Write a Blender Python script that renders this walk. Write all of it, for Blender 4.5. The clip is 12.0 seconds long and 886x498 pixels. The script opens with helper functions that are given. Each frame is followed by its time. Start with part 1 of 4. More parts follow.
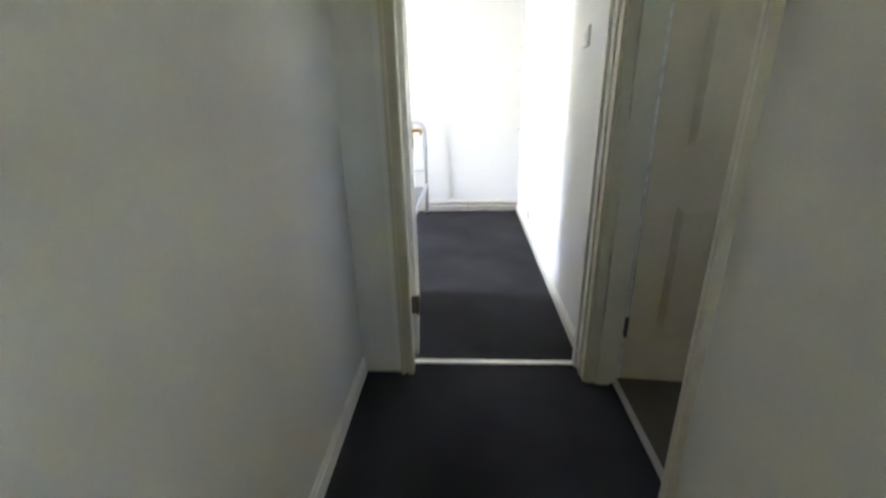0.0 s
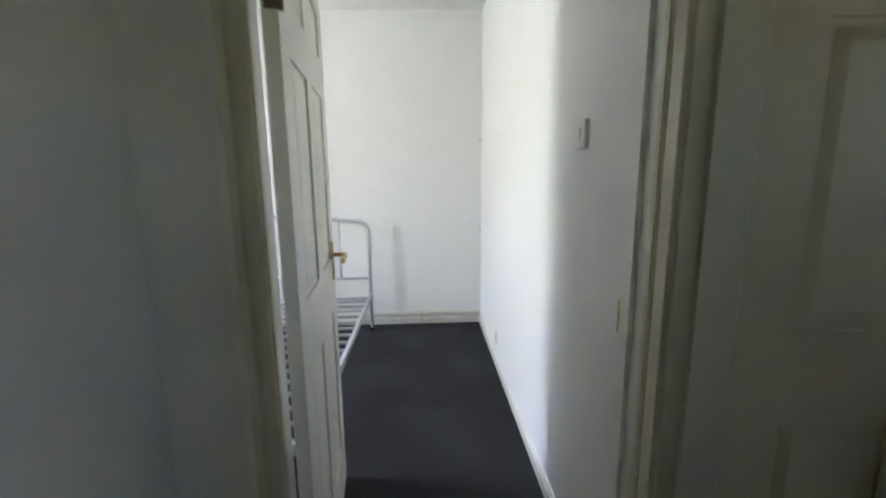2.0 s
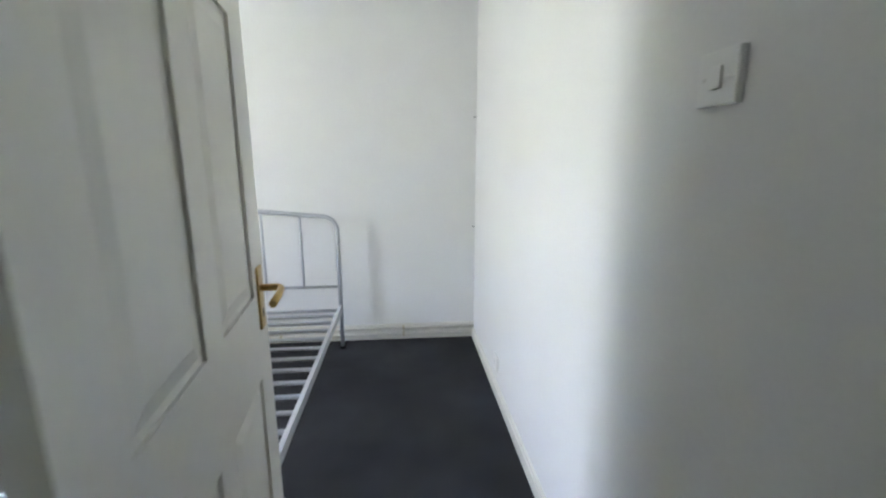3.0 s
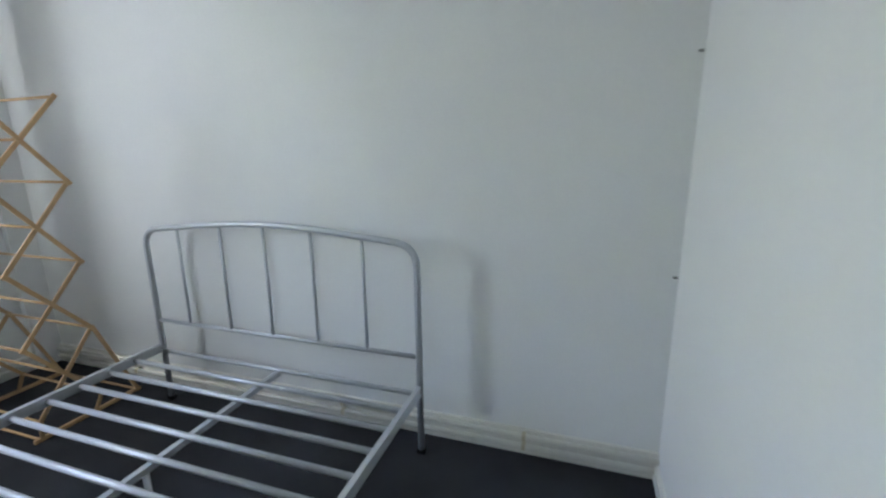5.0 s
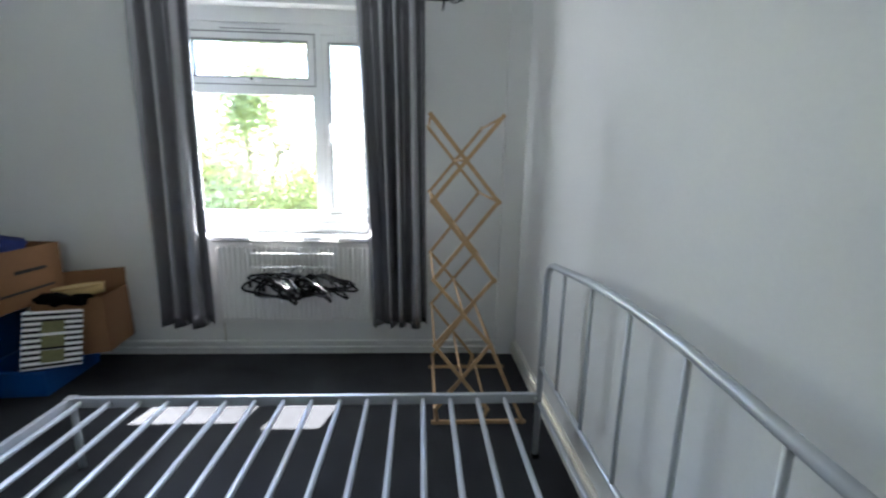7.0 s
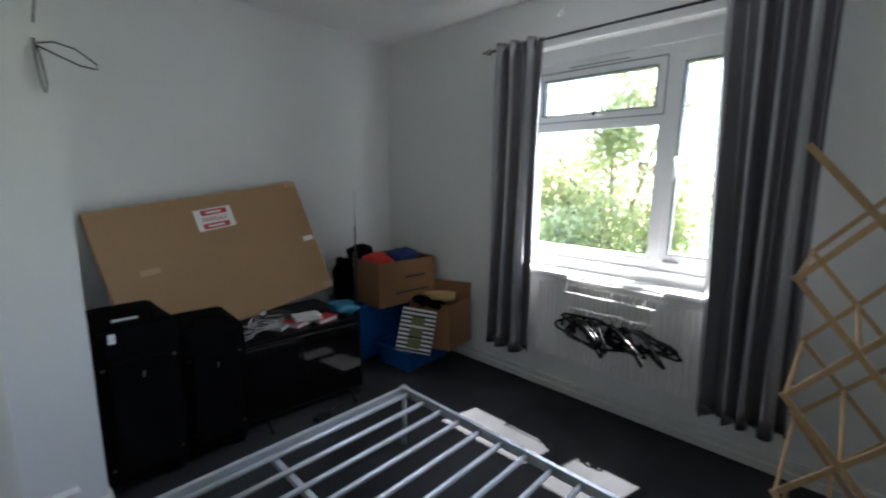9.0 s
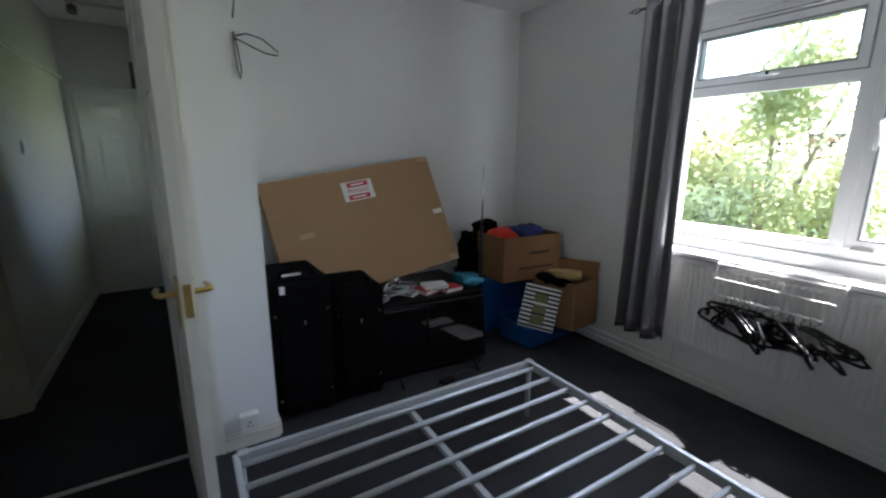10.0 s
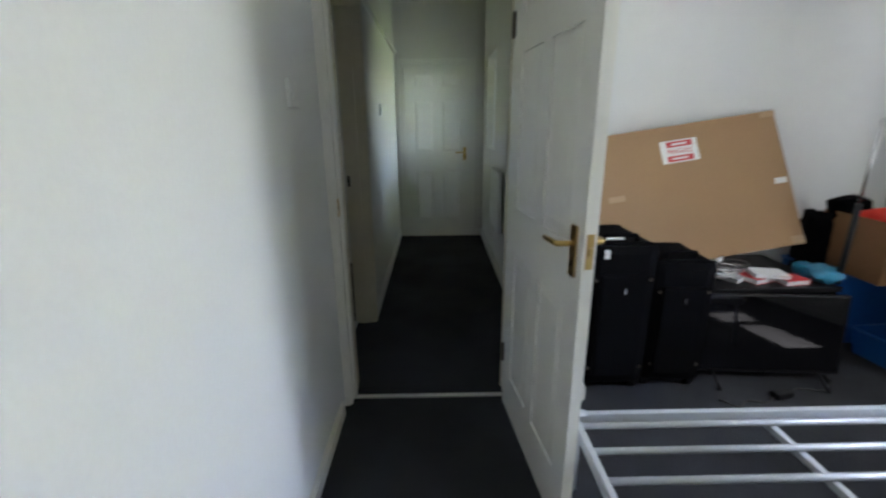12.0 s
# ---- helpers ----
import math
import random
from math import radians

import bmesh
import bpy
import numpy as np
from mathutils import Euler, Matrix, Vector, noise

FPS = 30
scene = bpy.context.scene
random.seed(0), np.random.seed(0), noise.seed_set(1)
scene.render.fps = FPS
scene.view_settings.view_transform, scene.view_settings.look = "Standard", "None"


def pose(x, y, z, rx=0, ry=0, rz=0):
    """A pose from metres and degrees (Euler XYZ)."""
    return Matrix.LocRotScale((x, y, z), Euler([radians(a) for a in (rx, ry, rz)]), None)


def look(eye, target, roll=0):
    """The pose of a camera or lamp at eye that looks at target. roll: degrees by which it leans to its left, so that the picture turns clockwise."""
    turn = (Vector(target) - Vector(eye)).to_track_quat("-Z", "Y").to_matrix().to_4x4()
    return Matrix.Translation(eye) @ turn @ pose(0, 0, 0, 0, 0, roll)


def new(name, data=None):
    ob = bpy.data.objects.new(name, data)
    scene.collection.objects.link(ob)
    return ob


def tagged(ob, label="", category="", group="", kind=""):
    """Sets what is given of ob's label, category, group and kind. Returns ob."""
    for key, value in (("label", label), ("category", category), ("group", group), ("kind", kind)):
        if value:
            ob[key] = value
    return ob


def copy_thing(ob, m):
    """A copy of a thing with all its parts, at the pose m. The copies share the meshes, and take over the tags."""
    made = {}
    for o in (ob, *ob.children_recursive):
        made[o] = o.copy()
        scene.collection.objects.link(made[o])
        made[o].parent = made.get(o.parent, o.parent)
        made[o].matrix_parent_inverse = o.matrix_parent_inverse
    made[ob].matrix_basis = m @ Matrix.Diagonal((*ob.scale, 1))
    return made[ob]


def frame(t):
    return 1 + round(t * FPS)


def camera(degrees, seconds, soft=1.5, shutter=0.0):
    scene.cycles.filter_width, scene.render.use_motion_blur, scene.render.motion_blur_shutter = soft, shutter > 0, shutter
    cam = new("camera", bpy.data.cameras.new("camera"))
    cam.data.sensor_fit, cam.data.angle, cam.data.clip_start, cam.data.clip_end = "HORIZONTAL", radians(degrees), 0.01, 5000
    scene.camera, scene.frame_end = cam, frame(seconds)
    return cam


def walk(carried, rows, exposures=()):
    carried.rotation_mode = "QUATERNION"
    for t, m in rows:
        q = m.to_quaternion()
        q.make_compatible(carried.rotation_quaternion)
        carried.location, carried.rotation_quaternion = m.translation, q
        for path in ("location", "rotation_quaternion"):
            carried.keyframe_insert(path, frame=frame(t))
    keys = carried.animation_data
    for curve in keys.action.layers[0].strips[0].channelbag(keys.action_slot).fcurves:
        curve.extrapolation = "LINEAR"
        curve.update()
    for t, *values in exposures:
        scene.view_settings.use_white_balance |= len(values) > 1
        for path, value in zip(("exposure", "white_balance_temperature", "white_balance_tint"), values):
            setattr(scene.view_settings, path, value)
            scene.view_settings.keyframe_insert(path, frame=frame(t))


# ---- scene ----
LENS = 92.4
PATH = [
    (0, (-0.132, -1.743, 1.242), (-0.242, 0.126, 0.54), -1.4),
    (0.5, (-0.141, -1.535, 1.307), (-0.098, 0.423, 0.9), -3.1),
    (1, (-0.115, -1.329, 1.359), (-0.046, 0.654, 1.104), -2.2),
    (1.5, (-0.07, -1.133, 1.389), (-0.063, 0.859, 1.206), -1.4),
    (2, (-0.075, -0.912, 1.342), (0.01, 1.055, 0.986), -0.6),
    (2.5, (-0.111, -0.587, 1.338), (0.097, 1.35, 0.884), -0.0),
    (3, (-0.096, -0.255, 1.325), (0.086, 1.693, 0.911), -0.0),
    (5, (0.067, 1.104, 1.299), (-0.54, 2.957, 0.855), -0.7),
    (5.5, (0.017, 1.408, 1.32), (-0.952, 3.108, 0.904), -0.4),
    (6, (-0.087, 1.657, 1.339), (-1.597, 2.907, 0.944), -1.5),
    (6.5, (-0.166, 1.919, 1.335), (-2.025, 2.548, 0.949), -0.0),
    (8.5, (-0.53, 2.2, 1.46), (-2.226, 1.206, 1.1), 0.7),
    (9, (-0.577, 2.217, 1.462), (-2.005, 0.858, 1.129), 0.8),
    (9.5, (-0.552, 2.189, 1.456), (-1.793, 0.662, 1.103), 0.5),
    (10, (-0.488, 2.164, 1.433), (-1.499, 0.495, 0.997), 0.3),
    (10.5, (-0.392, 2.157, 1.419), (-1.349, 0.446, 1.02), -0.2),
    (11, (-0.208, 2.126, 1.409), (-0.947, 0.325, 0.95), 0.4),
    (11.5, (-0.095, 2.077, 1.389), (-0.474, 0.173, 0.91), 0.5),
    (12, (-0.048, 1.895, 1.359), (-0.078, -0.021, 0.788), -0.5),
]
SKY, SUN, WIN_W, HALL_W, SIDE_W = 0.15, 5.0, 1.5, 0.026, 0.006
EXPO = [(0.0, 6.15, 6750, 17), (1.0, 6.05, 6750, 17), (2.0, 5.2, 6600, 16), (2.5, 5.1, 6550, 15), (3.2, 5.0, 6400, 14), (5.0, 4.3, 6000, 10), (6.5, 4.2, 6000, 10), (8.5, 3.32, 6150, 10), (10.5, 3.3, 6200, 12), (12.0, 4.58, 6350, 13)]
cam = camera(LENS, 12.0, soft=2.2, shutter=0.4)
walk(cam, [(t, look(eye, target, roll)) for t, eye, target, roll in PATH],
     exposures=EXPO)

# ---- light: open sky, one sun that reaches the floor through the bedroom window ----
SUN_WAY = Vector((0.905, -0.19, -1.60)).normalized()
world = bpy.data.worlds.new("sky")
scene.world = world
world.use_nodes = True
wt = world.node_tree
sky = wt.nodes.new("ShaderNodeTexSky")
sky.sky_type = "NISHITA"
sky.sun_disc = False
sky.sun_elevation = math.asin(-SUN_WAY.z)
sky.sun_rotation = math.atan2(-SUN_WAY.x, -SUN_WAY.y)
wt.links.new(sky.outputs[0], wt.nodes["Background"].inputs[0])
wt.nodes["Background"].inputs[1].default_value = SKY
sun_lamp = bpy.data.lights.new("sun", "SUN")
sun_lamp.energy, sun_lamp.angle, sun_lamp.color = SUN, radians(0.5), (1, 0.95, 0.88)
sun_ob = new("sun", sun_lamp)
sun_ob.matrix_world = look((-8, 3, 12), Vector((-8, 3, 12)) + SUN_WAY)


def window_light(name, eye, target, w, h, watts, color=(0.92, 0.97, 1.0)):
    """The sky's light in a window's opening."""
    la = bpy.data.lights.new(name, "AREA")
    la.shape, la.size, la.size_y, la.energy, la.color = "RECTANGLE", w, h, watts, color
    ob = new(name, la)
    ob.matrix_world = look(eye, target)
    return ob


window_light("bedroom_window_light", (-3.20, 1.02, 1.56), (-2.0, 1.02, 1.56), 0.6, 1.05, WIN_W)
window_light("hall_window_light", (-0.83, -2.62, 1.55), (0, -2.4, 1.4), 0.6, 0.85, HALL_W, (1.0, 0.94, 0.84))


# fill lamp in an unseen window, added to brighten the open side door
window_light("side_room_fill_light", (2.34, -1.28, 1.7), (0.8, -0.8, 1.1), 0.3, 0.35, SIDE_W, (1.0, 0.95, 0.86))


# ---- materials ----
def mat(name, color, rough=0.6, metal=0.0, spread=0.06, grain=40.0, bump=0.15, big=3.0, depth=0.002, gloss=0.5, random_tint=0.0, stretch=None, trans=0.0):
    """A painted or natural surface: tone varied at two scales, with fine relief."""
    m = bpy.data.materials.new(name)
    m.use_nodes = True
    nt = m.node_tree
    b = nt.nodes["Principled BSDF"]
    b.inputs["Roughness"].default_value = rough
    b.inputs["Metallic"].default_value = metal
    b.inputs["Specular IOR Level"].default_value = gloss
    b.inputs["Transmission Weight"].default_value = trans
    tc = nt.nodes.new("ShaderNodeTexCoord")
    src = tc.outputs["Object"]
    if stretch:
        mp = nt.nodes.new("ShaderNodeMapping")
        mp.inputs["Scale"].default_value = stretch
        nt.links.new(src, mp.inputs[0])
        src = mp.outputs[0]
    n1 = nt.nodes.new("ShaderNodeTexNoise")
    n1.inputs["Scale"].default_value = grain
    n1.inputs["Detail"].default_value = 4
    n2 = nt.nodes.new("ShaderNodeTexNoise")
    n2.inputs["Scale"].default_value = big
    n2.inputs["Detail"].default_value = 3
    for n in (n1, n2):
        nt.links.new(src, n.inputs["Vector"])
    add = nt.nodes.new("ShaderNodeMath")
    add.operation = "ADD"
    nt.links.new(n1.outputs[0], add.inputs[0])
    nt.links.new(n2.outputs[0], add.inputs[1])
    mr = nt.nodes.new("ShaderNodeMapRange")
    mr.inputs["From Min"].default_value, mr.inputs["From Max"].default_value = 0.6, 1.4
    mr.inputs["To Min"].default_value, mr.inputs["To Max"].default_value = 1 - spread, 1 + spread
    nt.links.new(add.outputs[0], mr.inputs[0])
    val = mr.outputs[0]
    if random_tint:
        oi = nt.nodes.new("ShaderNodeObjectInfo")
        r = nt.nodes.new("ShaderNodeMapRange")
        r.inputs["To Min"].default_value, r.inputs["To Max"].default_value = 1 - random_tint, 1 + random_tint
        nt.links.new(oi.outputs["Random"], r.inputs[0])
        mul = nt.nodes.new("ShaderNodeMath")
        mul.operation = "MULTIPLY"
        nt.links.new(val, mul.inputs[0])
        nt.links.new(r.outputs[0], mul.inputs[1])
        val = mul.outputs[0]
    vm = nt.nodes.new("ShaderNodeVectorMath")
    vm.operation = "SCALE"
    vm.inputs[0].default_value = color
    nt.links.new(val, vm.inputs["Scale"])
    nt.links.new(vm.outputs[0], b.inputs["Base Color"])
    if bump:
        bp = nt.nodes.new("ShaderNodeBump")
        bp.inputs["Strength"].default_value = bump
        bp.inputs["Distance"].default_value = depth
        nt.links.new(n1.outputs[0], bp.inputs["Height"])
        nt.links.new(bp.outputs[0], b.inputs["Normal"])
    return m


M_WALL = mat("wall_paint", (0.76, 0.76, 0.75), 0.62, spread=0.025, grain=90, bump=0.25, big=1.6)
M_CEIL = mat("ceiling_paint", (0.80, 0.80, 0.79), 0.8, spread=0.02, grain=60, bump=0.2)
M_HALL = mat("hall_paint", (0.71, 0.685, 0.63), 0.55, spread=0.035, grain=80, bump=0.25, big=1.4)
M_PIPE = mat("matt_pipe_paint", (0.74, 0.74, 0.72), 0.95, spread=0.04, grain=60, bump=0.2, gloss=0.05)
M_CREAM = mat("aged_cream_paint", (0.65, 0.54, 0.37), 0.5, spread=0.04, grain=30, bump=0.06)
M_TRIM = mat("white_gloss_paint", (0.76, 0.74, 0.68), 0.32, spread=0.03, grain=30, bump=0.06)
M_JAMB = mat("aged_cream_gloss", (0.62, 0.56, 0.42), 0.38, spread=0.05, grain=25, bump=0.08)
M_CARPET = mat("charcoal_carpet", (0.038, 0.039, 0.044), 0.95, spread=0.8, grain=320, bump=0.9, big=1.5, depth=0.006, gloss=0.15)
M_CARPET2 = mat("grey_carpet", (0.16, 0.145, 0.12), 0.95, spread=0.2, grain=260, bump=0.8, big=3, depth=0.005, gloss=0.15)
M_BED = mat("silver_powder_coat", (0.50, 0.52, 0.55), 0.42, metal=0.25, spread=0.04, grain=60, bump=0.03)
M_BRASS = mat("polished_brass", (0.55, 0.38, 0.14), 0.28, metal=1.0, spread=0.12, grain=50, bump=0.05)
M_HINGE = mat("dull_hinge_metal", (0.13, 0.11, 0.09), 0.45, metal=0.8, spread=0.2, grain=60, bump=0.05)
M_STRIP = mat("aluminium_strip", (0.62, 0.61, 0.58), 0.35, metal=0.7, spread=0.08, grain=50, bump=0.05)
M_UPVC = mat("white_upvc", (0.82, 0.83, 0.84), 0.3, spread=0.02, grain=20, bump=0.02)
M_PLASTIC = mat("white_plastic", (0.78, 0.78, 0.76), 0.35, spread=0.02, grain=20, bump=0.02)
M_RAD = mat("radiator_enamel", (0.78, 0.77, 0.75), 0.35, spread=0.03, grain=20, bump=0.03)
M_WIRE = mat("white_coated_wire", (0.80, 0.80, 0.80), 0.3, spread=0.02, grain=20, bump=0.02)
M_HANGER = mat("black_hanger_plastic", (0.012, 0.012, 0.013), 0.22, spread=0.1, grain=20, bump=0.02)
M_CHROME = mat("chromed_wire", (0.75, 0.76, 0.78), 0.15, metal=1.0, spread=0.05, grain=20, bump=0.02)
M_SEAL_SHADE = mat("grey_seal_and_gap_shade", (0.22, 0.23, 0.24), 0.6, spread=0.05, grain=20, bump=0.02)
M_ROD = mat("black_iron", (0.02, 0.02, 0.022), 0.45, metal=0.5, spread=0.15, grain=40, bump=0.08)
M_CURTAIN = mat("grey_satin", (0.36, 0.355, 0.375), 0.27, metal=0.75, spread=0.06, grain=220, bump=0.12, big=4, gloss=0.6)
M_PINE = mat("pale_pine", (0.50, 0.32, 0.16), 0.5, spread=0.18, grain=30, bump=0.1, random_tint=0.12)
M_CARD = mat("brown_cardboard", (0.37, 0.225, 0.115), 0.8, spread=0.05, grain=60, bump=0.1, big=2, random_tint=0.05)
M_BOX = mat("orange_brown_cardboard", (0.25, 0.125, 0.055), 0.8, spread=0.08, grain=50, bump=0.12, big=3)
M_TAPE = mat("pale_tape", (0.45, 0.30, 0.17), 0.4, spread=0.06, grain=20, bump=0.02)
M_PAPER = mat("white_paper", (0.80, 0.80, 0.80), 0.6, spread=0.03, grain=30, bump=0.02)
M_RED = mat("red_print", (0.55, 0.04, 0.05), 0.55, spread=0.05, grain=30, bump=0.0)
M_FABRIC = mat("black_nylon", (0.0035, 0.0035, 0.004), 0.85, spread=0.25, grain=400, bump=0.4, gloss=0.04)
M_BLACK = mat("black_plastic", (0.007, 0.007, 0.008), 0.4, spread=0.1, grain=40, bump=0.03, gloss=0.2)
M_SCREEN = mat("glossy_screen", (0.003, 0.003, 0.0035), 0.05, spread=0.05, grain=5, bump=0.0)
M_BLUE = mat("blue_crate_plastic", (0.010, 0.115, 0.42), 0.35, spread=0.08, grain=20, bump=0.04)
M_DBLUE = mat("navy_cloth", (0.008, 0.02, 0.12), 0.8, spread=0.2, grain=200, bump=0.3)
M_REDCLOTH = mat("red_cloth", (0.70, 0.03, 0.015), 0.7, spread=0.15, grain=120, bump=0.3)
M_GREYSTUFF = mat("grey_clutter", (0.30, 0.30, 0.30), 0.5, spread=0.3, grain=60, bump=0.2, random_tint=0.5)
M_CYAN = mat("turquoise_bag", (0.03, 0.22, 0.36), 0.4, spread=0.25, grain=25, bump=0.4, depth=0.01)
M_TAN = mat("tan_card_lid", (0.48, 0.34, 0.14), 0.6, spread=0.08, grain=40, bump=0.1)
M_CABLE = mat("dark_cable", (0.03, 0.028, 0.026), 0.5, spread=0.1, grain=40, bump=0.02)
M_BARK = mat("tree_bark", (0.22, 0.18, 0.13), 0.9, spread=0.25, grain=8, bump=0.8, depth=0.02)
M_LEAF = mat("tree_leaves", (0.17, 0.205, 0.085), 0.5, spread=0.3, grain=1.6, bump=0.0, big=0.5)
M_GRASS = mat("grass_ground", (0.07, 0.11, 0.035), 0.9, spread=0.35, grain=2.0, bump=0.4, big=0.2, depth=0.05)
M_BRICK = mat("outer_brick", (0.30, 0.17, 0.12), 0.85, spread=0.2, grain=20, bump=0.3, depth=0.01)
M_ART = mat("print_grey", (0.22, 0.21, 0.20), 0.5, spread=0.3, grain=12, bump=0.0, big=4)
M_MAT = mat("mount_board", (0.62, 0.64, 0.58), 0.5, spread=0.03, grain=30, bump=0.02)
M_OLIVE = mat("olive_print", (0.16, 0.15, 0.06), 0.6, spread=0.3, grain=40, bump=0.0)


M_FLAKED = mat("flaked_white_paint", (0.66, 0.64, 0.58), 0.5, spread=0.35, grain=14, bump=0.6, big=30, depth=0.003)


def glass_material():
    m = bpy.data.materials.new("window_glass")
    m.use_nodes = True
    nt = m.node_tree
    gl = nt.nodes.new("ShaderNodeBsdfGlossy")
    gl.inputs["Roughness"].default_value = 0.02
    tr = nt.nodes.new("ShaderNodeBsdfTransparent")
    fr = nt.nodes.new("ShaderNodeFresnel")
    fr.inputs["IOR"].default_value = 1.35
    mx = nt.nodes.new("ShaderNodeMixShader")
    nt.links.new(fr.outputs[0], mx.inputs[0])
    nt.links.new(tr.outputs[0], mx.inputs[1])
    nt.links.new(gl.outputs[0], mx.inputs[2])
    nt.links.new(mx.outputs[0], nt.nodes["Material Output"].inputs[0])
    return m


M_GLASS = glass_material()


def let_light_through(m, color):
    """Thin leaves: half of the light goes through."""
    nt = m.node_tree
    tl = nt.nodes.new("ShaderNodeBsdfTranslucent")
    tl.inputs[0].default_value = (*color, 1)
    mx = nt.nodes.new("ShaderNodeMixShader")
    mx.inputs[0].default_value = 0.6
    nt.links.new(nt.nodes["Principled BSDF"].outputs[0], mx.inputs[1])
    nt.links.new(tl.outputs[0], mx.inputs[2])
    nt.links.new(mx.outputs[0], nt.nodes["Material Output"].inputs[0])


let_light_through(M_LEAF, (0.62, 0.64, 0.40))


# ---- mesh helpers ----
def cuboid(bm, x0, y0, z0, x1, y1, z1, bevel=0.0, turn=None):
    """One block between two corners, added to bm; turn: a matrix laid on it afterwards."""
    vs = [bm.verts.new((x, y, z)) for x in (x0, x1) for y in (y0, y1) for z in (z0, z1)]
    fs = [bm.faces.new([vs[i] for i in q]) for q in ((0, 1, 3, 2), (4, 6, 7, 5), (0, 4, 5, 1), (2, 3, 7, 6), (0, 2, 6, 4), (1, 5, 7, 3))]
    if x0 > x1 or y0 > y1 or z0 > z1:
        bmesh.ops.recalc_face_normals(bm, faces=fs)
    made = vs
    if bevel:
        es = list({e for f in fs for e in f.edges})
        out = bmesh.ops.bevel(bm, geom=es, offset=bevel, segments=2, affect="EDGES", profile=0.6)
        made = list({v for f in out["faces"] for v in f.verts} | {v for v in vs if v.is_valid})
    if turn is not None:
        bmesh.ops.transform(bm, matrix=turn, verts=[v for v in made if v.is_valid])
    return bm


def block(*a, **k):
    return cuboid(bmesh.new(), *a, **k)


def tube(bm, pts, r, sides=8, closed=False):
    """A round bar along points."""
    pts = [Vector(p) for p in pts]
    n = len(pts)
    rings = []
    up = None
    for i, p in enumerate(pts):
        a = pts[i - 1] if (i or closed) else p
        b = pts[(i + 1) % n] if (i < n - 1 or closed) else p
        d = (b - a).normalized()
        if up is None:
            up = Vector((0, 0, 1)) if abs(d.z) < 0.9 else Vector((1, 0, 0))
        s = d.cross(up).normalized()
        up = s.cross(d).normalized()
        rings.append([bm.verts.new(p + r * (math.cos(k * math.tau / sides) * s + math.sin(k * math.tau / sides) * up)) for k in range(sides)])
    for i in range(n if closed else n - 1):
        A, B = rings[i], rings[(i + 1) % n]
        for k in range(sides):
            f = bm.faces.new((A[k], A[(k + 1) % sides], B[(k + 1) % sides], B[k]))
            f.smooth = True
    if not closed:
        bm.faces.new(rings[0])
        bm.faces.new(rings[-1][::-1])
    return bm


def bars(*lines, r=0.01, sides=8):
    bm = bmesh.new()
    for l in lines:
        tube(bm, l, r, sides)
    return bm


def round_corner(pts, r, steps=6):
    """The points of a line with its inner corners rounded."""
    pts = [Vector(p) for p in pts]
    out = [pts[0]]
    for a, p, b in zip(pts, pts[1:], pts[2:]):
        u, v = (a - p).normalized(), (b - p).normalized()
        s, e = p + u * r, p + v * r
        for k in range(steps + 1):
            t = k / steps
            out.append((1 - t) ** 2 * s + 2 * t * (1 - t) * p + t * t * e)
    return out + [pts[-1]]


def thing(name, m, label="", category="", group="", kind=""):
    ob = new(name)
    ob.matrix_world = m
    ob.empty_display_size = 0.05
    return tagged(ob, label, category, group, kind)


def part(name, bm, material, parent=None, label="", world=False):
    """Links a bmesh as one mesh under a thing or a part. world: its points are in the world's metres."""
    bmesh.ops.recalc_face_normals(bm, faces=bm.faces)
    me = bpy.data.meshes.new(name)
    bm.to_mesh(me)
    bm.free()
    me.materials.append(material)
    ob = new(name, me)
    if parent is not None:
        ob.parent = parent
        if world:
            top = parent
            m = top.matrix_basis
            while top.parent:
                top = top.parent
                m = top.matrix_basis @ m
            me.transform(m.inverted())
    if label:
        ob["label"] = label
    return ob


def structure(name, bm, material, label="", category=""):
    return tagged(part(name, bm, material), label, category, "", "structure")


def lettering(text, size, m, material, parent, name="lettering"):
    cu = bpy.data.curves.new(name, "FONT")
    cu.body, cu.size, cu.align_x, cu.align_y, cu.extrude = text, size, "CENTER", "CENTER", 0.0005
    ob = bpy.data.objects.new(name, cu)
    me = bpy.data.meshes.new_from_object(ob)
    bpy.data.objects.remove(ob)
    me.transform(m)
    me.materials.append(material)
    o = new(name, me)
    o.parent = parent
    return o


# ---- the plan ----
WX, RX = -3.15, 0.42            # window wall, right-hand wall of the bedroom
FY, DY, HY = 2.775, 0.055, -0.075  # far wall, door wall bedroom side and hall side
RY = -0.95                      # back of the recess
CZ = 2.62
HL, HR, HE = -0.62, 0.40, -3.27    # hall walls and end


def blocks(*boxes):
    bm = bmesh.new()
    for b in boxes:
        cuboid(bm, *b)
    return bm


# ---- bedroom shell ----
structure("floor", blocks((WX - 0.32, HE - 0.2, -0.12, 0.53, FY + 0.2, 0)), M_CARPET, "charcoal grey fitted carpet with worn paler patches", "carpet")
structure("floor_side_room", blocks((0.53, HE - 0.2, -0.12, 2.3, FY + 0.2, 0.002)), M_CARPET2, "grey-brown fitted carpet in the side room", "carpet")
structure("ceiling", blocks((WX - 0.32, HE - 0.2, CZ, 2.3, FY + 0.2, CZ + 0.12)), M_CEIL, "plain white painted ceiling", "ceiling")
structure("wall_far", blocks((WX - 0.32, FY, 0, RX + 0.12, FY + 0.2, CZ)), M_WALL, "white painted wall behind the bed", "wall")
structure("wall_right", blocks((RX, DY, 0, RX + 0.12, FY, CZ)), M_WALL, "white painted bedroom side wall", "wall")
